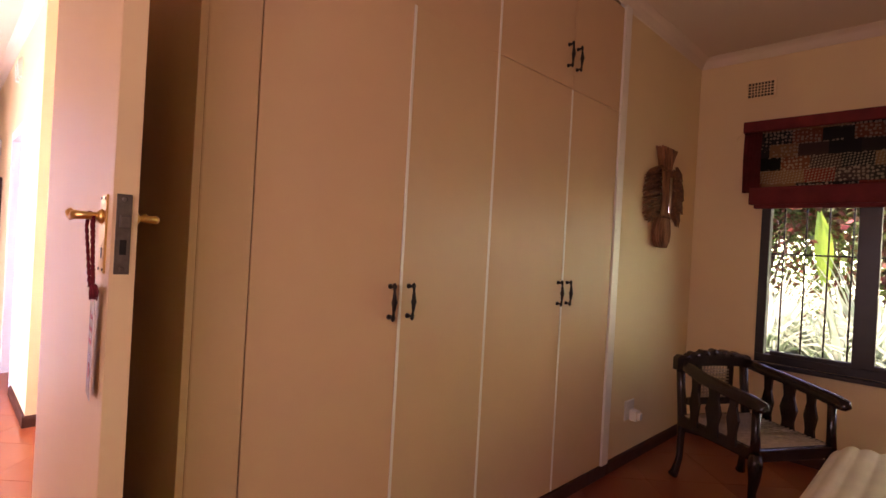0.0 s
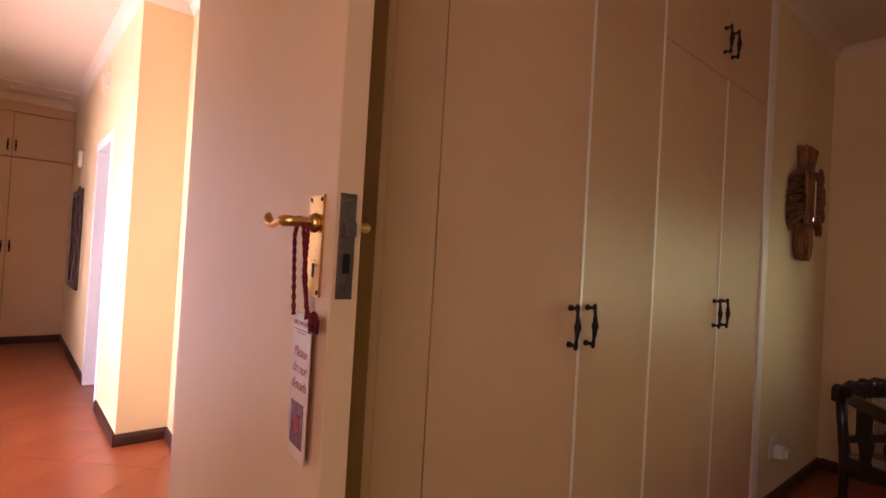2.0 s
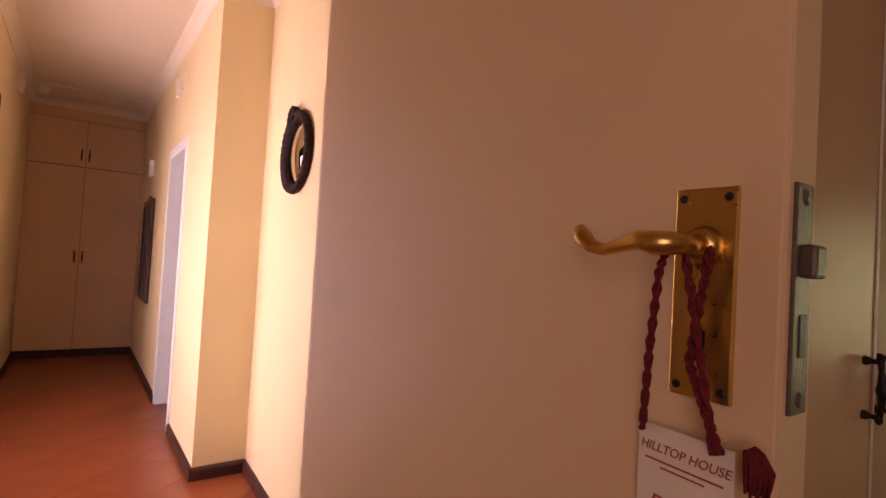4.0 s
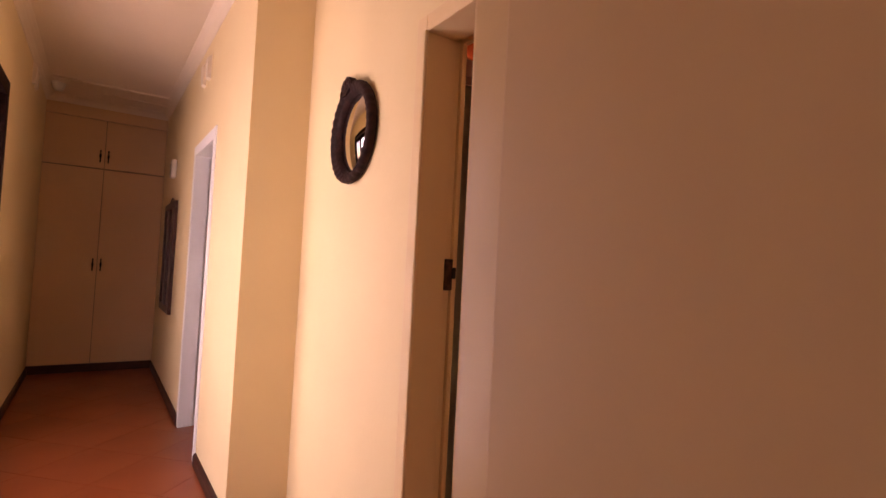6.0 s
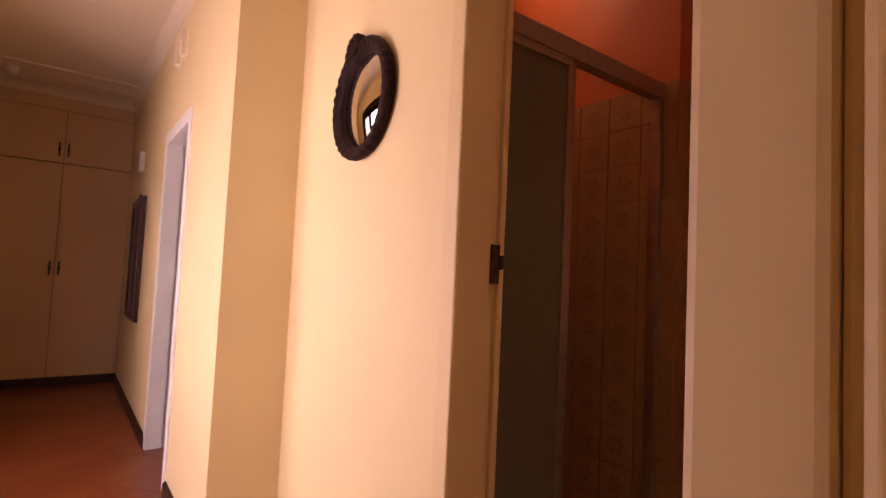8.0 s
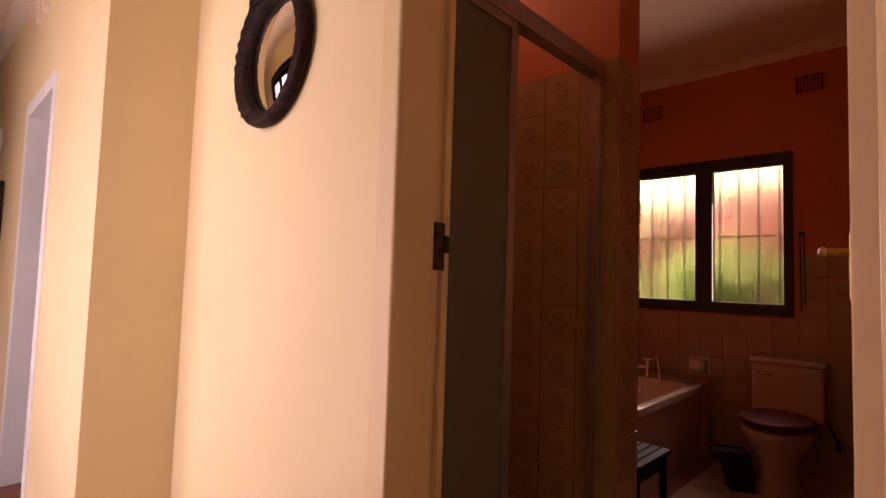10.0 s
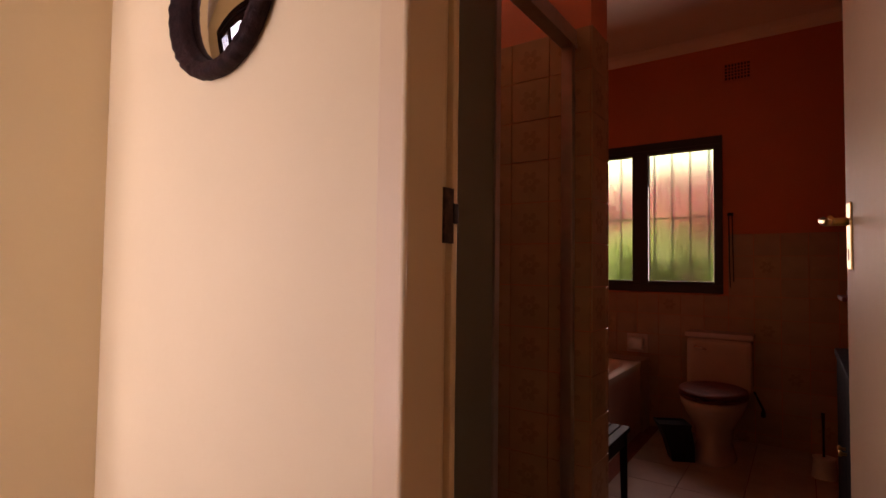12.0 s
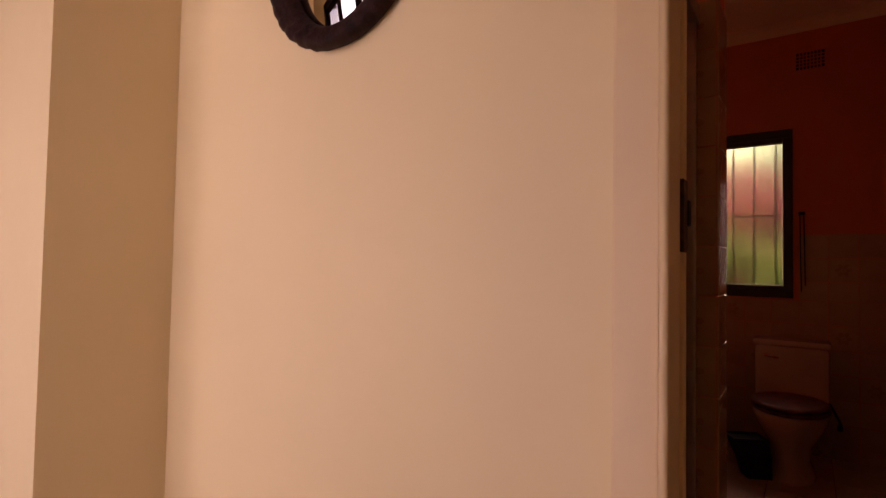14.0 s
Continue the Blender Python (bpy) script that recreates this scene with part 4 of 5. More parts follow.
# ---- glazed garden door in the passage ----
gd = thing("door_2", (LX - 0.1, (GD[0] + GD[1]) / 2, 0), "dark timber glazed garden door with burglar bars", "door", kind="structure")
mid = (GD[0] + GD[1]) / 2
hw = (GD[1] - GD[0]) / 2
part("frame_head", box((-0.09, -hw, GD[2] - 0.09), (0.11, hw, GD[2]), 0.006), MAHOGANY, gd)
for sy in (-1, 1):
    part("frame_post", box((-0.09, min(sy * hw, sy * (hw - 0.09)), 0), (0.11, max(sy * hw, sy * (hw - 0.09)), GD[2] - 0.09), 0.006), MAHOGANY, gd)
n = 4
lw = (2 * hw - 0.18) / n
for q in range(n):
    a = -hw + 0.09 + q * lw + 0.002
    b = a + lw - 0.004
    lf = part("door_leaf", boxes(((-0.03, a, 0.01), (0.015, b, 0.22)), ((-0.03, a, GD[2] - 0.20), (0.015, b, GD[2] - 0.093)), ((-0.03, a, 0.22), (0.015, a + 0.07, GD[2] - 0.20)), ((-0.03, b - 0.07, 0.22), (0.015, b, GD[2] - 0.20)), bevel=0.004), MAHOGANY, gd)
    p = part("pane", box((-0.010, a + 0.07, 0.22), (-0.005, b - 0.07, GD[2] - 0.20)), GLASS, lf)
    p.visible_shadow = False
    for k in range(1, 5):
        y = a + 0.07 + (b - a - 0.14) * k / 5
        part("guard_bar", tube([(-0.05, y, 0.20), (-0.05, y, GD[2] - 0.19)], 0.006, 6), IRON, lf)

# ---- passage: cupboard, picture, chime, hatch, detector ----
cup = thing("cupboard", (LX, 10.68, 0), "cream painted built-in cupboard across the passage end", "cupboard")
pw = CX - LX
part("carcass", box((0.002, 0.022, 0.0), (pw - 0.002, 0.60, H - 0.002), 0), REVEAL, cup)
part("plinth", box((0.002, 0.004, 0.0), (pw - 0.002, 0.03, 0.082), 0.003), SKIRT, cup, "dark brown plinth")
part("top_filler", box((0.002, 0.0, 2.60), (pw - 0.002, 0.03, H - 0.003), 0.002), JOINERY, cup)
m = 0.395 - LX
for a, b, pull_x in ((0.004, m - 0.003, m - 0.038), (m + 0.003, pw - 0.004, m + 0.032)):
    d = part("door", box((a, 0.0, 0.088), (b, 0.02, 2.085), 0.002), JOINERY, cup)
    pull(d, pull_x, 0.0, 1.10)
    d = part("top_door", box((a, 0.0, 2.098), (b, 0.02, 2.594), 0.002), JOINERY, cup)
    pull(d, pull_x, 0.0, 2.222)

REDWOOD = material("red_brown_lacquer_frame", (0.05, 0.014, 0.012), 0.35, vary=0.2, scale=20)
PLATE = material("faded_print", (0.30, 0.17, 0.12), 0.3, vary=0.3, scale=14, colour2=(0.10, 0.05, 0.045))
pf = thing("hanging_frame", (CX, 9.66, 1.22), "tall dark red wooden frame with narrow panels, hung on a cord", "picture")
y0, y1, zz = -0.37, 0.37, 0.50
part("backing", box((-0.012, y0 + 0.02, -zz + 0.02), (-0.003, y1 - 0.02, zz - 0.02)), PLATE, pf, "dim faded printed panel")
part("frame_top", box((-0.030, y0, zz - 0.06), (-0.002, y1, zz), 0.005), REDWOOD, pf)
part("frame_bottom", box((-0.030, y0, -zz), (-0.002, y1, -zz + 0.06), 0.005), REDWOOD, pf)
for a in (y0, -0.03, y1 - 0.06):
    part("frame_stile", box((-0.030, a, -zz + 0.06), (-0.002, a + 0.06, zz - 0.06), 0.005), REDWOOD, pf)
part("hanger", tube([(-0.01, -0.2, zz), (-0.008, 0, zz + 0.05), (-0.01, 0.2, zz)], 0.006, 6), REDWOOD, pf)

ch = thing("door_chime", (CX, 9.65, 2.04), "small white plastic wall unit in the passage", "wall unit")
part("case", box((-0.045, -0.06, -0.085), (0, 0.06, 0.085), 0.014), PLASTIC, ch)
part("grille", boxes(*(((-0.048, -0.04, -0.05 + k * 0.02), (-0.044, 0.04, -0.042 + k * 0.02)) for k in range(5))), STEEL, ch)

hat = thing("ceiling_hatch", (0.45, 10.13, H), "white painted ceiling hatch with a thin batten trim", "hatch")
part("panel", box((-0.45, -0.14, -0.006), (0.45, 0.14, -0.001)), CEILPAINT, hat)
for a, b in (((-0.48, -0.165, -0.016), (0.48, -0.135, 0)), ((-0.10, 0.135, -0.016), (0.48, 0.165, 0))):
    part("batten", box(a, b, 0.004), CEILPAINT, hat)
sm = thing("smoke_detector", (0.0, 10.2, H), "small round white smoke detector on the ceiling", "smoke detector")
part("body", bm_lathe(bmesh.new(), [(0.052, 0), (0.052, -0.02), (0.046, -0.05), (0.03, -0.075), (0.01, -0.078)], seg=24), PLASTIC, sm)
part("base_ring", bm_lathe(bmesh.new(), [(0.058, 0.0), (0.058, -0.012), (0.05, -0.014)], seg=24), PLASTIC, sm)


# ---- bathroom door leaf, open into the room ----
bd = thing("door_3", (1.315, 4.935, 0), "cream painted bathroom door standing open into the room", "door", kind="structure", rz=5)
part("leaf", box((0, -0.04, 0.012), (0.715, 0.0, 1.938), 0.003), material("cream_door_paint", (0.66, 0.43, 0.24), 0.55, vary=0.03, scale=2, grain=40, bump=0.01, spec=0.12), bd)
pl = part("handle_plate", box((0.640, 0.0, 1.145), (0.684, 0.004, 1.29), 0.002), BRASS, bd, "brass handle plate")
bm = bmesh.new()
bm_tube(bm, [(0.662, 0.003, 1.25), (0.662, 0.03, 1.25), (0.660, 0.045, 1.25), (0.645, 0.050, 1.251), (0.61, 0.050, 1.247), (0.585, 0.049, 1.243), (0.568, 0.047, 1.252)], [0.009, 0.009, 0.010, 0.0095, 0.0075, 0.008, 0.005], 10)
part("lever", bm, BRASS, pl, "scrolled brass lever")
part("keyhole", box((0.659, 0.0035, 1.165), (0.665, 0.0052, 1.19), 0.0005), IRON, pl)

# ---- shower enclosure ----
OBSCURE = glassy("grey_obscure_panel", (0.30, 0.29, 0.20), 0.5)
OBSCURE.node_tree.nodes["Principled BSDF"].inputs["Transmission Weight"].default_value = 0.55
sh = thing("shower_screen", (1.312, 5.735, 0), "aluminium framed sliding shower screen with obscure panels", "shower screen")
part("top_rail", box((0, -0.022, 1.915), (0.946, 0.03, 1.972), 0.004), ALU, sh)
part("top_track_lip", box((0, -0.026, 1.908), (0.946, -0.020, 1.920), 0.001), ALU, sh)
part("bottom_track", box((0, -0.022, 0.10), (0.946, 0.03, 0.125), 0.004), ALU, sh)
part("wall_channel", box((0.916, -0.016, 0.125), (0.946, 0.024, 1.915), 0.003), ALU, sh)
part("wall_channel", box((0.0, -0.016, 0.125), (0.025, 0.024, 1.915), 0.003), ALU, sh)
for k, (a, b, y) in enumerate(((0.026, 0.400, -0.012), (0.06, 0.438, 0.010))):
    p = part("sliding_panel", box((a + 0.02, y - 0.002, 0.15), (b - 0.02, y + 0.003, 1.897)), OBSCURE, sh, "grey-green obscure panel")
    part("panel_stile", box((a, y - 0.009, 0.13), (a + 0.024, y + 0.009, 1.912), 0.002), ALU, p)
    part("panel_stile", box((b - 0.024, y - 0.009, 0.13), (b, y + 0.009, 1.912), 0.002), ALU, p)
    part("panel_rail", box((a + 0.024, y - 0.008, 0.13), (b - 0.024, y + 0.008, 0.16), 0.002), ALU, p)
    part("panel_rail", box((a + 0.024, y - 0.008, 1.882), (b - 0.024, y + 0.008, 1.912), 0.002), ALU, p)
setting("shower_kerb", box((1.313, 5.705, 0.0), (2.259, 5.775, 0.10), 0.006), BATHFLOOR, "low tiled kerb under the shower screen", "kerb")

# ---- bath tub ----
ENAMEL = material("cream_enamel", (0.66, 0.56, 0.46), 0.15, vary=0.02, scale=6, bump=0)
tub = thing("bathtub", (3.398, 6.375, 0), "cream built-in bathtub with chrome taps", "bathtub")
bm = bmesh.new()
nseg = 48
prof = [(0.0, 0.50, 0.0), (0.05, 0.502, 0.0), (0.075, 0.494, 0.02), (0.09, 0.44, 0.05), (0.12, 0.22, 0.12), (0.16, 0.13, 0.2), (0.30, 0.115, 0.5)]
hx, hy = 0.957, 0.37
rows = []
for inset, z, rnd_k in prof:
    row = []
    for k in range(nseg):
        a = k * math.tau / nseg
        c, q = math.cos(a), math.sin(a)
        e = 0.06 if inset < 0.01 else 0.35
        x = math.copysign(abs(c) ** e, c) * (hx - inset)
        y = math.copysign(abs(q) ** e, q) * (hy - inset * 0.9)
        row.append(bm.verts.new((x, y, z)))
    rows.append(row)
for r, q in zip(rows, rows[1:]):
    for k in range(nseg):
        bm.faces.new((r[k], r[(k + 1) % nseg], q[(k + 1) % nseg], q[k])).smooth = True
bm.faces.new(rows[-1])
low = [bm.verts.new((v.co.x, v.co.y, 0.46)) for v in rows[0]]
for k in range(nseg):
    bm.faces.new((rows[0][k], low[k], low[(k + 1) % nseg], rows[0][(k + 1) % nseg]))
part("basin", bm, ENAMEL, tub)
part("side_panel", box((-0.957, -0.352, 0), (0.957, -0.33, 0.458), 0.002), material("pink_beige_panel", (0.48, 0.30, 0.22), 0.35, vary=0.05, scale=5), tub, "pinkish beige side panel")
bm = bm_lathe(bmesh.new(), [(0.034, 0), (0.034, 0.006), (0.024, 0.010), (0.005, 0.011)], Matrix.Translation((0.862, 0.05, 0.40)) @ Matrix.Rotation(-math.pi / 2 + 0.15, 4, "Y"), 18)
part("overflow", bm, CHROME, tub, "chrome overflow rose")
for y in (0.0, 0.14):
    bm = bmesh.new()
    bm_lathe(bm, [(0.026, 0.50), (0.024, 0.51), (0.014, 0.52), (0.013, 0.60), (0.018, 0.605), (0.018, 0.62)], Matrix.Translation((0.912, y, 0)), 14)
    for k in range(4):
        a = k * math.pi / 2 + 0.4
        bm_tube(bm, [(0.912, y, 0.628), (0.912 + 0.034 * math.cos(a), y + 0.034 * math.sin(a), 0.632)], [0.007, 0.008], 8)
    part("tap", bm, CHROME, tub, "chrome cross-head tap")
bm = bmesh.new()
bm_tube(bm, [(0.912, -0.01, 0.57), (0.912, 0.15, 0.57)], 0.014, 10)
bm_tube(bm, [(0.912, 0.07, 0.57), (0.902, 0.07, 0.66), (0.862, 0.07, 0.70), (0.812, 0.07, 0.66), (0.807, 0.07, 0.60)], [0.013, 0.012, 0.012, 0.012, 0.013], 10)
part("mixer_spout", bm, CHROME, tub, "chrome swan-neck mixer spout")
bm = bmesh.new()
bm_tube(bm, [(0.912, -0.03, 0.58), (0.902, -0.07, 0.66), (0.862, -0.10, 0.58), (0.862, -0.11, 0.48), (0.882, -0.09, 0.44)], 0.008, 8)
part("shower_hose", bm, CHROME, tub)
setting("tub_surround", box((4.356, 6.005, 0), (WX, 6.75, 0.50), 0.004), BATHFLOOR, "tiled ledge at the end of the tub", "ledge")

# ---- small light over the shower ----
GLOW = bpy.data.materials.new("lit_opal_glass")
GLOW.use_nodes = True
b = GLOW.node_tree.nodes["Principled BSDF"]
b.inputs["Base Color"].default_value = (0.8, 0.75, 0.65, 1)
b.inputs["Emission Color"].default_value, b.inputs["Emission Strength"].default_value = (1.0, 0.72, 0.42, 1), 16.0
cl_ = thing("ceiling_light", (1.85, 6.30, H - 0.001), "small round opal ceiling light over the shower", "ceiling light")
part("base", bm_lathe(bmesh.new(), [(0.0, 0.0), (0.085, 0.0), (0.085, -0.02), (0.07, -0.024), (0.0, -0.024)], seg=28), WHITEFRAME, cl_)
part("diffuser", bm_lathe(bmesh.new(), [(0.072, -0.022), (0.070, -0.040), (0.055, -0.060), (0.028, -0.071), (0.001, -0.074)], seg=28), GLOW, cl_, "opal glass diffuser")

# ---- black stool ----
EBONY = material("black_painted_wood", (0.008, 0.008, 0.012), 0.6, spec=0.15, vary=0.2, scale=15)
st = thing("stool", (2.73, 5.83, 0), "small black wooden stool with a slatted top", "stool")
for k in range(6):
    part("seat_slat", box((-0.16, -0.125 + k * 0.042, 0.43), (0.17, -0.125 + k * 0.042 + 0.036, 0.452), 0.004), EBONY, st)
for y in (-0.11, 0.10):
    part("apron", box((-0.14, y, 0.375), (0.15, y + 0.015, 0.43)), EBONY, st)
for sx in (-0.135, 0.145):
    for sy in (-0.10, 0.11):
        part("leg", tube([(sx * 1.05, sy * 1.05, 0.0), (sx, sy, 0.43)], [0.013, 0.018], 8), EBONY, st)

# ---- toilet ----
CERAMIC = material("cream_vitreous_china", (0.56, 0.42, 0.34), 0.12, vary=0.02, scale=5, bump=0)
WOODSEAT = material("brown_wooden_seat", (0.15, 0.038, 0.024), 0.55, spec=0.2, vary=0.2, scale=20, grain=80)
wc = thing("toilet", (4.52, 5.53, 0), "cream close-coupled toilet with a brown wooden seat", "toilet")


part("cistern", box((-0.20, -0.19, 0.37), (-0.0, 0.19, 0.70), 0.028), CERAMIC, wc)
part("cistern_lid", box((-0.212, -0.20, 0.70), (0.004, 0.20, 0.735), 0.014), CERAMIC, wc)
part("flush_lever", tube([(-0.20, 0.13, 0.64), (-0.222, 0.13, 0.64), (-0.226, 0.10, 0.635), (-0.226, 0.06, 0.63)], [0.012, 0.008, 0.006, 0.005], 8), CHROME, wc, "chrome flush lever")


def egg(u, scale, cx, length):
    a = u * math.tau
    return (cx - math.cos(a) * length * (1.0 if math.cos(a) > 0 else 0.85), math.sin(a) * scale)


def egg_loft(levels, n=32):
    """Closed loft of egg outlines: (z, half width, centre x, half length)."""
    bm = bmesh.new()
    rows = [[bm.verts.new((*egg(k / n, w, cx, ln), z)) for k in range(n)] for z, w, cx, ln in levels]
    for r, q in zip(rows, rows[1:]):
        for k in range(n):
            bm.faces.new((r[k], r[(k + 1) % n], q[(k + 1) % n], q[k])).smooth = True
    bm.faces.new(rows[0][::-1])
    bm.faces.new(rows[-1])
    return bm


part("bowl", egg_loft([(0.0, 0.125, -0.40, 0.22), (0.03, 0.118, -0.40, 0.21), (0.10, 0.095, -0.39, 0.19), (0.20, 0.11, -0.40, 0.20), (0.28, 0.155, -0.42, 0.235), (0.34, 0.18, -0.43, 0.255), (0.375, 0.185, -0.43, 0.258), (0.38, 0.178, -0.43, 0.25)]), CERAMIC, wc)
part("seat", egg_loft([(0.382, 0.18, -0.43, 0.252), (0.386, 0.19, -0.43, 0.262), (0.398, 0.19, -0.43, 0.262), (0.402, 0.18, -0.43, 0.252)]), WOODSEAT, wc, "brown wooden seat")
part("lid", egg_loft([(0.406, 0.18, -0.43, 0.252), (0.410, 0.189, -0.43, 0.261), (0.424, 0.186, -0.43, 0.258), (0.430, 0.165, -0.43, 0.235)]), WOODSEAT, wc, "closed brown wooden lid")
for y in (-0.07, 0.07):
    part("lid_hinge", tube([(-0.205, y - 0.02, 0.405), (-0.205, y + 0.02, 0.405)], 0.012, 8), CHROME, wc)
part("stop_valve", tube([(-0.02, -0.24, 0.22), (-0.07, -0.24, 0.22), (-0.075, -0.24, 0.26), (-0.05, -0.19, 0.36)], [0.014, 0.016, 0.008, 0.007], 8), IRON, wc)

# bin, brush, paper holder, shelf, vanity
bn = thing("waste_bin", (3.93, 5.70, 0), "small square black plastic waste bin with slanting sides", "bin", rz=28)
BLACKPL = material("black_plastic", (0.008, 0.008, 0.009), 0.45)


def skewed_tub(bm, levels):
    """A square tub lofted through (height, half width, shift) levels, open at the top."""
    rows = [[bm.verts.new((sx * w * 0.8, sy * w + d, z)) for sx, sy in ((-1, -1), (1, -1), (1, 1), (-1, 1))] for z, w, d in levels]
    for r, q in zip(rows, rows[1:]):
        for k in range(4):
            bm.faces.new((r[k], r[(k + 1) % 4], q[(k + 1) % 4], q[k]))
    bm.faces.new(rows[0][::-1])
    bm.faces.new(rows[-1])
    return bm


body = skewed_tub(bmesh.new(), [(0.0, 0.062, -0.02), (0.115, 0.074, 0.0), (0.225, 0.086, 0.035), (0.225, 0.080, 0.035), (0.02, 0.056, -0.018)])
bmesh.ops.bevel(body, geom=body.edges[:], offset=0.003, segments=1, affect="EDGES")
part("body", body, BLACKPL, bn)
part("rim", skewed_tub(bmesh.new(), [(0.218, 0.082, 0.035), (0.218, 0.091, 0.035), (0.232, 0.091, 0.036), (0.232, 0.081, 0.036), (0.22, 0.079, 0.035)]), BLACKPL, bn)
br = thing("toilet_brush", (4.12, 4.99, 0), "white toilet brush standing in its holder", "toilet brush")
part("holder", bm_lathe(bmesh.new(), [(0.055, 0), (0.058, 0.01), (0.05, 0.10), (0.053, 0.12), (0.045, 0.12)], seg=20), PLASTIC, br)
part("handle", tube([(0, 0, 0.05), (0.004, 0, 0.25), (0.008, 0, 0.36)], [0.007, 0.006, 0.010], 8), BLACKPL, br)
ph = thing("paper_holder", (WX, 6.09, 0.60), "cream ceramic paper holder set in the tiles", "paper holder")
part("backplate", box((-0.014, -0.075, -0.07), (0.0, 0.075, 0.07), 0.006), CERAMIC, ph)
part("paper_roll", tube([(-0.04, -0.05, 0.0), (-0.04, 0.05, 0.0)], 0.045, 20), material("tissue_paper", (0.72, 0.66, 0.6), 0.9, vary=0.03, scale=20), ph)
va = thing("vanity", (3.08, 4.73, 0), "low dark wooden vanity cabinet against the wall", "cabinet")
part("carcass", box((-0.55, 0.002, 0.05), (0.57, 0.20, 0.745), 0.004), EBONY, va)
part("plinth", box((-0.53, 0.004, 0.0), (0.55, 0.18, 0.05)), EBONY, va)
for k in range(2):
    d = part("door", box((-0.545 + k * 0.557, 0.20, 0.06), (0.006 + k * 0.557, 0.218, 0.735), 0.003), EBONY, va)
    part("knob", bm_lathe(bmesh.new(), [(0.006, 0), (0.006, 0.012), (0.013, 0.018), (0.010, 0.026)], Matrix.Translation((-0.03 + k * 0.07, 0.218, 0.45)) @ Matrix.Rotation(-math.pi / 2, 4, "X"), 12), BRASS, d)
part("worktop", box((-0.57, 0.0, 0.745), (0.585, 0.225, 0.78), 0.006), EBONY, va)
sf = thing("wall_shelf", (3.40, 4.73, 1.02), "small dark wooden wall shelf holding a folded cloth", "shelf")
part("board", box((-0.16, 0.0, 0.0), (0.16, 0.215, 0.018), 0.005), WOODSEAT, sf)
part("bracket", box((-0.10, 0.0, -0.07), (-0.08, 0.14, 0.0), 0.004), WOODSEAT, sf)
part("bracket", box((0.08, 0.0, -0.07), (0.10, 0.14, 0.0), 0.004), WOODSEAT, sf)
cl = thing("folded_cloth", (3.40, 4.84, 1.038), "folded dark brown cloth lying on the shelf", "cloth")
part("cloth", box((-0.11, -0.07, 0.0), (0.10, 0.075, 0.032), 0.013), material("brown_towel", (0.12, 0.045, 0.03), 0.95, vary=0.2, scale=60, grain=300, bump=0.06), cl)

# ---- bathroom tiles ----
setting("bath_floor", box((1.30, 4.73, 0.0005), (WX, 6.75, 0.004)), GROUT, "grouted bathroom floor bed", "floor")


def flower_tile(name, base, ink):
    """Glazed tile with a faded brown rosette, drawn about the tile's own centre."""
    m = material(name, base, 0.16, vary=0.06, scale=9, grain=60, tint=0.05, bump=0.003)
    n, l = m.node_tree.nodes, m.node_tree.links
    b = n["Principled BSDF"]
    src = b.inputs["Base Color"].links[0].from_socket
    tc = n.new("ShaderNodeTexCoord")
    sp = n.new("ShaderNodeSeparateXYZ")
    l.new(tc.outputs["Object"], sp.inputs[0])

    def op(kind, a, c):
        o = n.new("ShaderNodeMath")
        o.operation = kind
        for i, v in enumerate((a, c)):
            if v is None:
                continue
            if isinstance(v, (int, float)):
                o.inputs[i].default_value = v
            else:
                l.new(v, o.inputs[i])
        return o.outputs[0]

    x, y = sp.outputs[0], sp.outputs[1]
    r = op("SQRT", op("ADD", op("MULTIPLY", x, x), op("MULTIPLY", y, y)), None)
    petals = op("ABSOLUTE", op("COSINE", op("MULTIPLY", op("ARCTAN2", y, x), 3.0), None), None)
    edge = op("ADD", op("MULTIPLY", petals, 0.020), 0.022)
    inside = op("LESS_THAN", r, edge)
    hollow = op("GREATER_THAN", r, 0.013)
    core = op("LESS_THAN", r, 0.007)
    k = op("MULTIPLY", op("MAXIMUM", op("MULTIPLY", inside, hollow), core), 0.40)
    fade = n.new("ShaderNodeTexNoise")
    fade.inputs["Scale"].default_value = 70
    l.new(tc.outputs["Object"], fade.inputs["Vector"])
    k = op("MULTIPLY", k, op("ADD", fade.outputs[0], 0.3))
    mix = n.new("ShaderNodeMix")
    mix.data_type = "RGBA"
    l.new(k, mix.inputs[0])
    l.new(src, mix.inputs[6])
    mix.inputs[7].default_value = (*ink, 1)
    l.new(mix.outputs[2], b.inputs["Base Color"])
    return m


WALLTILE = flower_tile("flowered_beige_tile", (0.42, 0.27, 0.15), (0.20, 0.085, 0.04))
PLAINTILE = material("plain_beige_tile", (0.40, 0.26, 0.16), 0.2, vary=0.05, scale=7, grain=60, tint=0.06, bump=0.003)
T = 0.15


def tile_mesh(name, w, h, mat, depth=0.006):
    return mesh_of(name, box((-w / 2, -h / 2, 0), (w / 2, h / 2, depth), 0.0012), mat)


full = {}


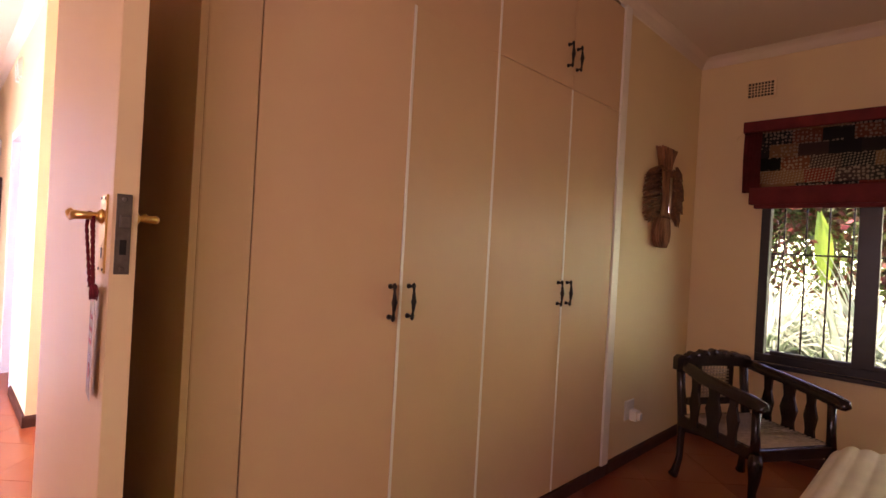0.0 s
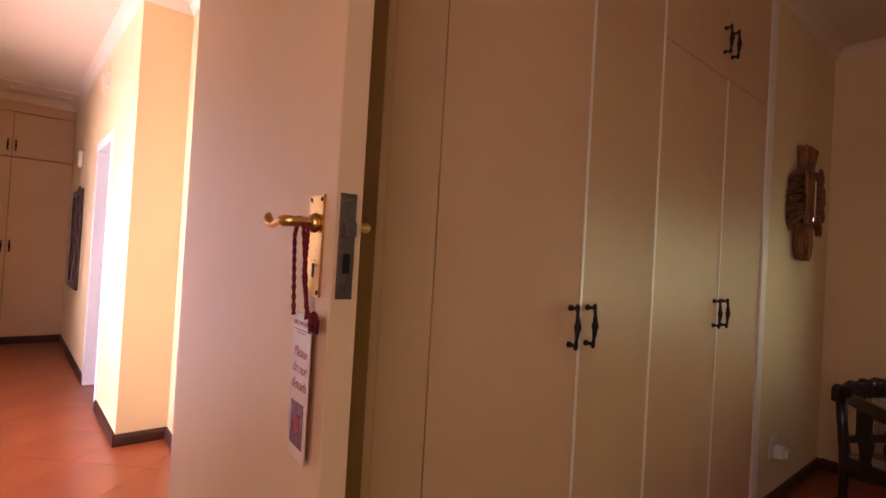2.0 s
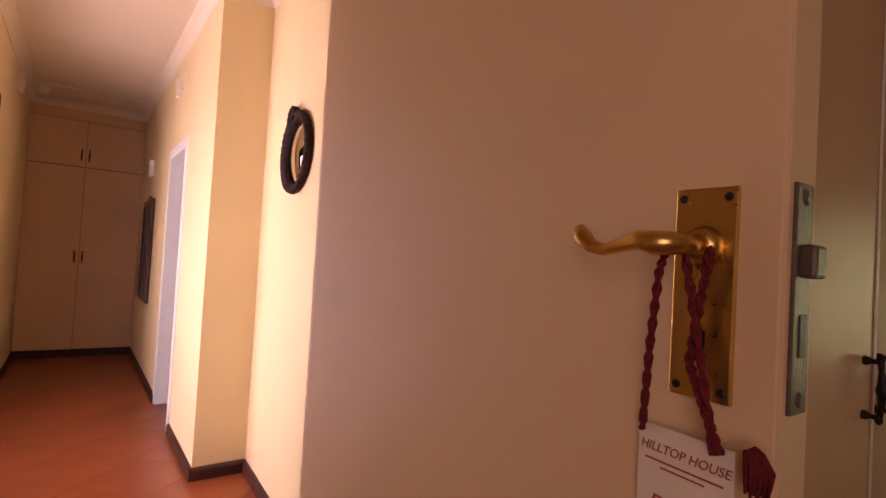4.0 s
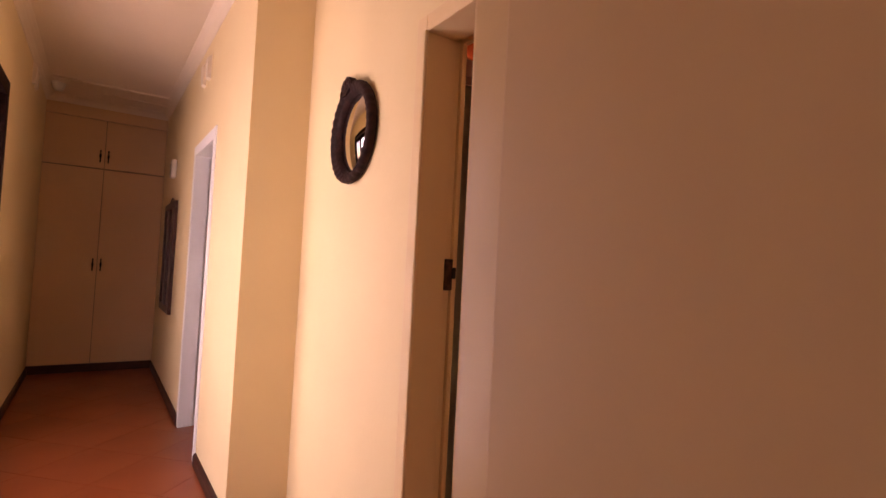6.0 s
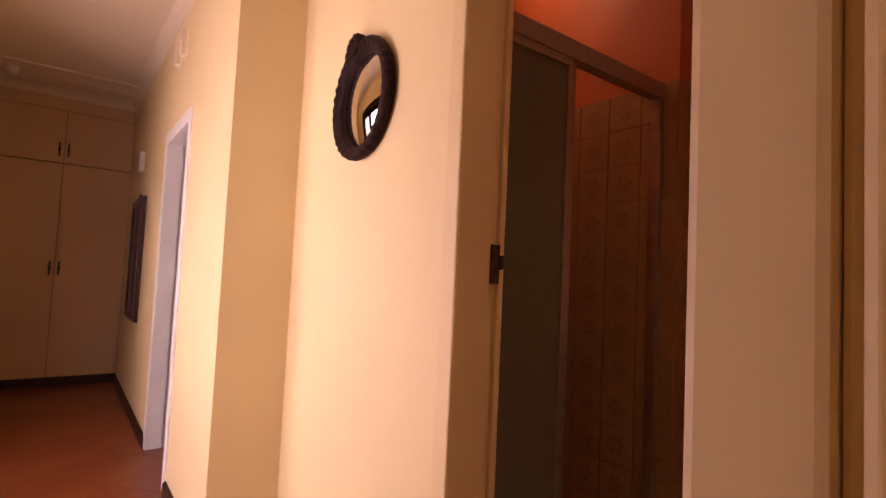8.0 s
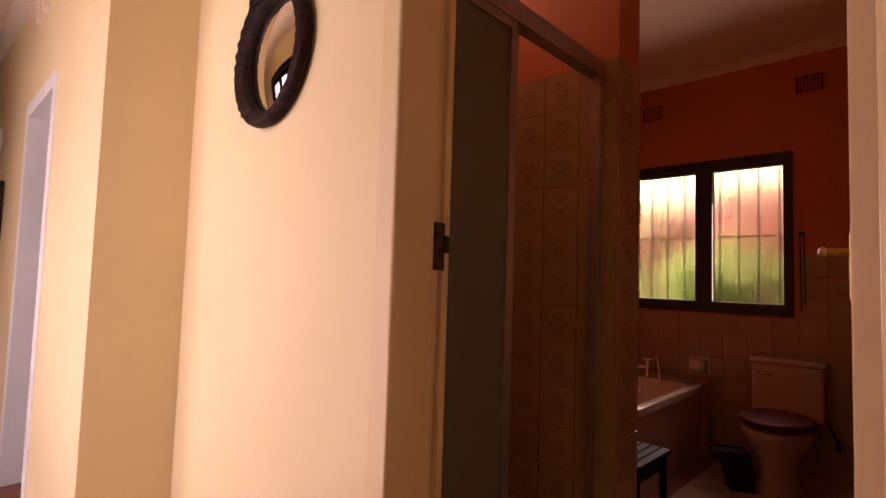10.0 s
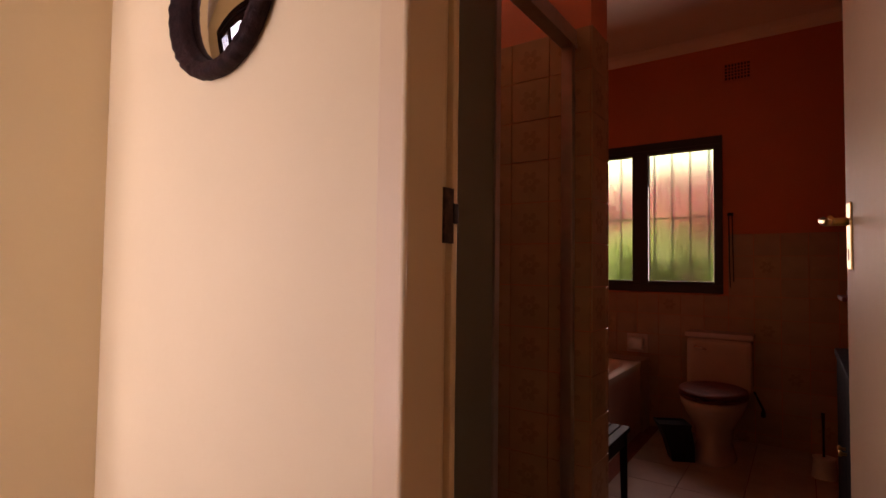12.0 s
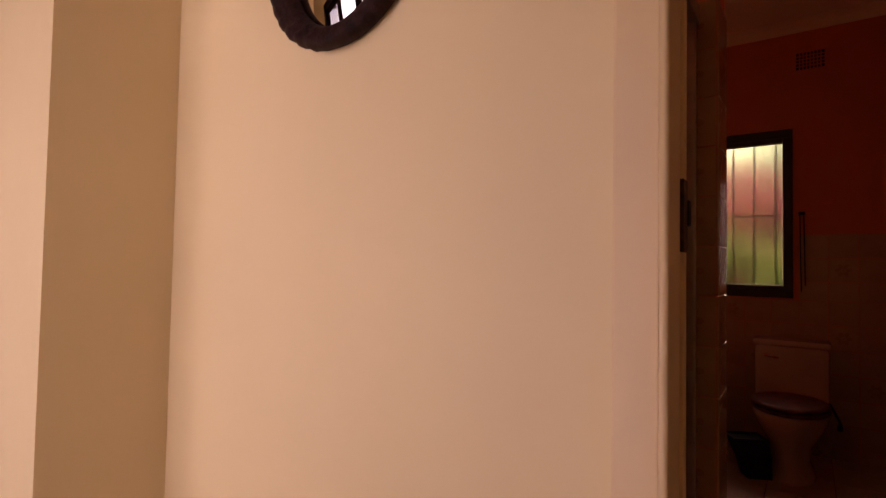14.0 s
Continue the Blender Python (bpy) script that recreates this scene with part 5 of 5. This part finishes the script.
def tile_wall(wall, origin, u, v_top, length, height, normal, mat_for):
    """Rows of tiles on a wall face: from origin along u, from v_top down."""
    u, nrm = Vector(u), Vector(normal)
    up = Vector((0, 0, 1))
    rot = Matrix((u, u.cross(nrm) if u.cross(nrm).z > 0 else nrm.cross(u), nrm)).transposed()
    if rot.determinant() < 0:
        rot = Matrix((-u, up, nrm)).transposed()
    nu, nv = math.ceil(length / T - 0.02), math.ceil(height / T - 0.02)
    for i in range(nu):
        w = min(T, length - i * T)
        for j in range(nv):
            h = min(T, height - j * T)
            mat = mat_for(i, j)
            key = (round(w, 3), round(h, 3), mat.name)
            if key not in full:
                full[key] = tile_mesh("tile", w - 0.003, h - 0.003, mat)
            ob = new("tile", full[key])
            c = Vector(origin) + u * (i * T + w / 2) + up * (v_top - j * T - h / 2) + nrm * 0.0005
            ob.matrix_world = Matrix.Translation(c) @ rot.to_4x4()
            ob.parent = wall


flower = lambda i, j: WALLTILE
mixed = lambda i, j: WALLTILE if (i * 3 + j * 5) % 7 == 0 else PLAINTILE
pier = bpy.data.objects["wall_shower_pier"]
bwall = bpy.data.objects["wall_bath_window"]
tile_wall(pier, (2.26, 5.664, 0), (0, 1, 0), 1.98, 1.08, 1.98, (-1, 0, 0), flower)
tile_wall(pier, (2.254, 5.664, 0), (1, 0, 0), 1.98, 0.181, 1.98, (0, -1, 0), flower)
tile_wall(bwall, (WX, 4.74, 0), (0, 1, 0), 0.975, 2.0, 0.975, (-1, 0, 0), mixed)
tile_wall(bwall, (WX, 4.74, 0), (0, 1, 0), 1.395, 0.75, 0.42, (-1, 0, 0), mixed)
tile_wall(bwall, (WX, 6.655, 0), (0, 1, 0), 1.395, 0.09, 0.42, (-1, 0, 0), mixed)
bfl = bpy.data.objects["bath_floor"]
fm = mesh_of("floor_tile", box((-0.148, -0.148, 0), (0.148, 0.148, 0.006), 0.0015), BATHFLOOR)
for i in range(11):
    for j in range(7):
        x, y = 1.385 + 0.15 + i * 0.3, 4.73 + 0.15 + j * 0.3
        if x < WX and y < 6.0:
            ob = new("floor_tile", fm)
            ob.matrix_world = pose(x, y, 0.004)
            ob.parent = bfl

# ---- clay floor tiles, laid on the diagonal ----
flr = bpy.data.objects["floor"]
S = 0.432
cm = mesh_of("clay_tile", box((-S / 2 + 0.0008, -S / 2 + 0.0008, -0.012), (S / 2 - 0.0008, S / 2 - 0.0008, 0.0), 0.0010), CLAY)
r2 = math.sqrt(2)
for i in range(-20, 40):
    for j in range(-20, 40):
        p = 7.425 / r2 + (i + 0.5) * S          # along x + y
        q = -5.345 / r2 + (j + 0.5) * S         # along x - y
        x, y = (p + q) / r2, (p - q) / r2
        passage = -0.45 < x < 1.5 and 4.5 < y < 10.9
        bedroom = -0.6 < x < 4.8 and 2.2 < y <= 4.9
        if passage or bedroom:
            ob = new("clay_tile", cm)
            ob.matrix_world = pose(x, y, 0.0, 0, 0, 45)
            ob.parent = flr

# ---- garden ----
LEAF = material("strap_leaf_green", (0.22, 0.36, 0.19), 0.35, vary=0.3, scale=3, colour2=(0.50, 0.62, 0.50), grain=40)
SHRUB = material("shrub_leaf_green", (0.05, 0.11, 0.025), 0.5, vary=0.3, scale=2, colour2=(0.11, 0.19, 0.05), grain=40)
REDLEAF = material("red_shrub_leaf", (0.20, 0.045, 0.035), 0.5, vary=0.3, scale=2, colour2=(0.10, 0.07, 0.03), grain=40)
LIME = material("lime_green_leaf", (0.48, 0.72, 0.22), 0.5, vary=0.3, scale=2, colour2=(0.64, 0.84, 0.38), grain=40)
PINK = material("pink_bougainvillea", (0.88, 0.26, 0.31), 0.6, vary=0.2, scale=4, grain=40)
BARK = material("grey_brown_bark", (0.12, 0.08, 0.055), 0.9, vary=0.3, scale=14, grain=60, bump=0.1)


def let_light_through(m, share):
    """Mixes a translucent layer of the leaf's own colour into its surface."""
    n, l = m.node_tree.nodes, m.node_tree.links
    b, out = n["Principled BSDF"], n["Material Output"]
    thin, mix = n.new("ShaderNodeBsdfTranslucent"), n.new("ShaderNodeMixShader")
    l.new(b.inputs["Base Color"].links[0].from_socket, thin.inputs["Color"])
    mix.inputs[0].default_value = share
    l.new(b.outputs[0], mix.inputs[1])
    l.new(thin.outputs[0], mix.inputs[2])
    l.new(mix.outputs[0], out.inputs["Surface"])


for leafy in (LEAF, SHRUB, REDLEAF, LIME, PINK):
    let_light_through(leafy, 0.4)


def strap_clump(at, n, length, seed):
    rnd = random.Random(seed)
    pl = thing("strap_leaf_plant", at, "sunlit clump of arching strap leaves in the garden", "plant", "garden clumps")
    bm = bmesh.new()
    for i in range(n):
        a = rnd.uniform(0, math.tau)
        ln = length * rnd.uniform(0.6, 1.1)
        lean = rnd.uniform(0.25, 1.0)
        w = rnd.uniform(0.016, 0.034)
        side = Vector((-math.sin(a), math.cos(a), 0))
        prev = None
        for k in range(7):
            u = k / 6
            r = ln * lean * u * (0.5 + 0.5 * u)
            z = ln * (u * 1.05 - 0.75 * lean * u * u)
            c = Vector((math.cos(a) * (0.05 + r), math.sin(a) * (0.05 + r), max(0.0, z)))
            ww = w * math.sin(math.pi * min(0.98, 0.15 + 0.85 * u)) + 0.001
            now = (bm.verts.new(c - side * ww), bm.verts.new(c + Vector((0, 0, -ww * 0.5))), bm.verts.new(c + side * ww))
            if prev:
                bm.faces.new((prev[0], prev[1], now[1], now[0])).smooth = True
                bm.faces.new((prev[1], prev[2], now[2], now[1])).smooth = True
            prev = now
    part("leaves", bm, LEAF, pl)
    part("crown", tube([(0, 0, -0.32), (0, 0, 0.08)], [0.10, 0.05], 10), BARK, pl)
    return pl


def shrub(at, radius, height, n, mats, seed, label, leaf=0.05):
    rnd = random.Random(seed)
    pl = thing("shrub", at, label, "shrub")
    bm = bmesh.new()
    tips = []
    for i in range(9):
        a = rnd.uniform(0, math.tau)
        r = radius * rnd.uniform(0.2, 0.8)
        top = Vector((math.cos(a) * r, math.sin(a) * r, height * rnd.uniform(0.55, 0.95)))
        bm_tube(bm, [(0.04 * math.cos(a), 0.04 * math.sin(a), -0.3), top * 0.45 + Vector((0, 0, height * 0.1)), top], [0.03, 0.018, 0.006], 6)
        tips.append(top)
    part("stems", bm, BARK, pl)
    for q, mat in enumerate(mats):
        bm = bmesh.new()
        for i in range(n // len(mats)):
            t = tips[rnd.randrange(len(tips))] if rnd.random() < 0.75 else Vector((rnd.uniform(-1, 1) * radius * 0.7, rnd.uniform(-1, 1) * radius * 0.7, rnd.uniform(0.1, 0.8) * height))
            c = t + Vector((rnd.gauss(0, 1), rnd.gauss(0, 1), rnd.gauss(0, 0.9))) * radius * 0.27
            c.z = max(0.05, c.z)
            d = Vector((rnd.uniform(-1, 1), rnd.uniform(-1, 1), rnd.uniform(-0.7, 0.6))).normalized()
            s = d.orthogonal().normalized()
            s = Matrix.Rotation(rnd.uniform(0, math.tau), 3, d) @ s
            ln = leaf * rnd.uniform(0.6, 1.3)
            v = [bm.verts.new(c), bm.verts.new(c + d * ln * 0.5 + s * ln * 0.28), bm.verts.new(c + d * ln), bm.verts.new(c + d * ln * 0.5 - s * ln * 0.28)]
            bm.faces.new(v)
        part("leaves", bm, mat, pl)
    return pl


for k, (x, y, ln) in enumerate(((6.9, 3.45, 0.95), (7.3, 4.25, 1.1), (6.6, 2.75, 0.9), (7.9, 3.3, 1.2), (8.2, 4.7, 1.1), (7.6, 2.2, 1.0), (6.0, 6.7, 0.9), (6.3, 7.1, 1.0), (5.9, 6.1, 0.85), (6.9, 5.4, 0.9))):
    strap_clump((x, y, -0.15), 220, ln * 1.5, 20 + k)
RS = "red and green leaved garden shrub in sunlight"
for k, (x, y, r, h, mats) in enumerate(((9.4, 3.3, 1.0, 2.9, (REDLEAF, SHRUB)), (9.6, 4.9, 1.1, 3.1, (REDLEAF, SHRUB)), (9.3, 1.7, 1.0, 2.9, (SHRUB, REDLEAF)))):
    shrub((x, y, -0.15), r, h, 9000, mats, 50 + k, RS, 0.11)
PS = "pink flowering garden shrub outside the bathroom window"
for k, (x, y, r, h) in enumerate(((6.8, 6.10, 0.65, 2.4), (7.2, 6.95, 0.7, 2.45), (8.4, 8.6, 0.8, 2.2))):
    shrub((x, y, -0.15), r, h, 9000, (PINK, PINK, PINK, LIME), 70 + k, PS, 0.10)
for k, (x, y, r, h) in enumerate(((7.4, 8.0, 0.6, 1.7), (11.5, 4.0, 1.4, 4.2), (11.2, 2.0, 1.4, 4.2), (7.2, 7.6, 0.6, 1.7), (6.5, 5.75, 0.45, 1.8), (6.45, 6.45, 0.45, 1.75))):
    shrub((x, y, -0.15), r, h, 9000, (LIME,) if x < 7.3 else (SHRUB,), 80 + k, "dense green garden shrub in sunlight", 0.13)
# one broad upright leaf
bp_ = thing("banana_leaf", (8.6, 3.95, -0.1), "single bright green upright banana leaf", "plant")
bm = bmesh.new()
prev = None
for k in range(12):
    u = k / 11
    w = 0.10 * math.sin(math.pi * min(0.97, 0.06 + 0.94 * u)) ** 0.7
    c = Vector((0.05 * u * u, 0.10 * u * u - 0.04, 1.15 + 0.95 * u))
    now = (bm.verts.new(c + Vector((-0.03, -w, 0.03))), bm.verts.new(c), bm.verts.new(c + Vector((-0.03, w, 0.03))))
    if prev:
        bm.faces.new((prev[0], prev[1], now[1], now[0])).smooth = True
        bm.faces.new((prev[1], prev[2], now[2], now[1])).smooth = True
    prev = now
part("blade", bm, material("bright_banana_leaf", (0.20, 0.42, 0.04), 0.4, vary=0.1, scale=8), bp_)
part("stalk", tube([(0, 0, 0), (0, -0.02, 0.6), (0, -0.04, 1.2)], [0.03, 0.022, 0.012], 8), LEAF, bp_)

# glowing green wall added beyond the shrubs, stands in for sunlit garden distance
GARDEN_GLOW = bpy.data.materials.new("glowing_garden_backdrop")
GARDEN_GLOW.use_nodes = True
n, l = GARDEN_GLOW.node_tree.nodes, GARDEN_GLOW.node_tree.links
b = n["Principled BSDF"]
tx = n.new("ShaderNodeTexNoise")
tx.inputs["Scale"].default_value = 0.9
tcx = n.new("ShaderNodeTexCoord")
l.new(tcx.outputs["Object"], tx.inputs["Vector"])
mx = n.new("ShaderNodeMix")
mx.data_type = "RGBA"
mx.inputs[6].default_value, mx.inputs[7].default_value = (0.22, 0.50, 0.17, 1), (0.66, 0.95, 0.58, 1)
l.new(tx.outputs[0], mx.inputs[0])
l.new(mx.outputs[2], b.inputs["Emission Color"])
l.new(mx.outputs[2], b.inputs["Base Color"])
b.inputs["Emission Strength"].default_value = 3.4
setting("backdrop", box((14.0, -6.0, -0.2), (14.2, 26.0, 5.0)), GARDEN_GLOW, "green wall that glows in place of a sunlit garden distance", "backdrop")
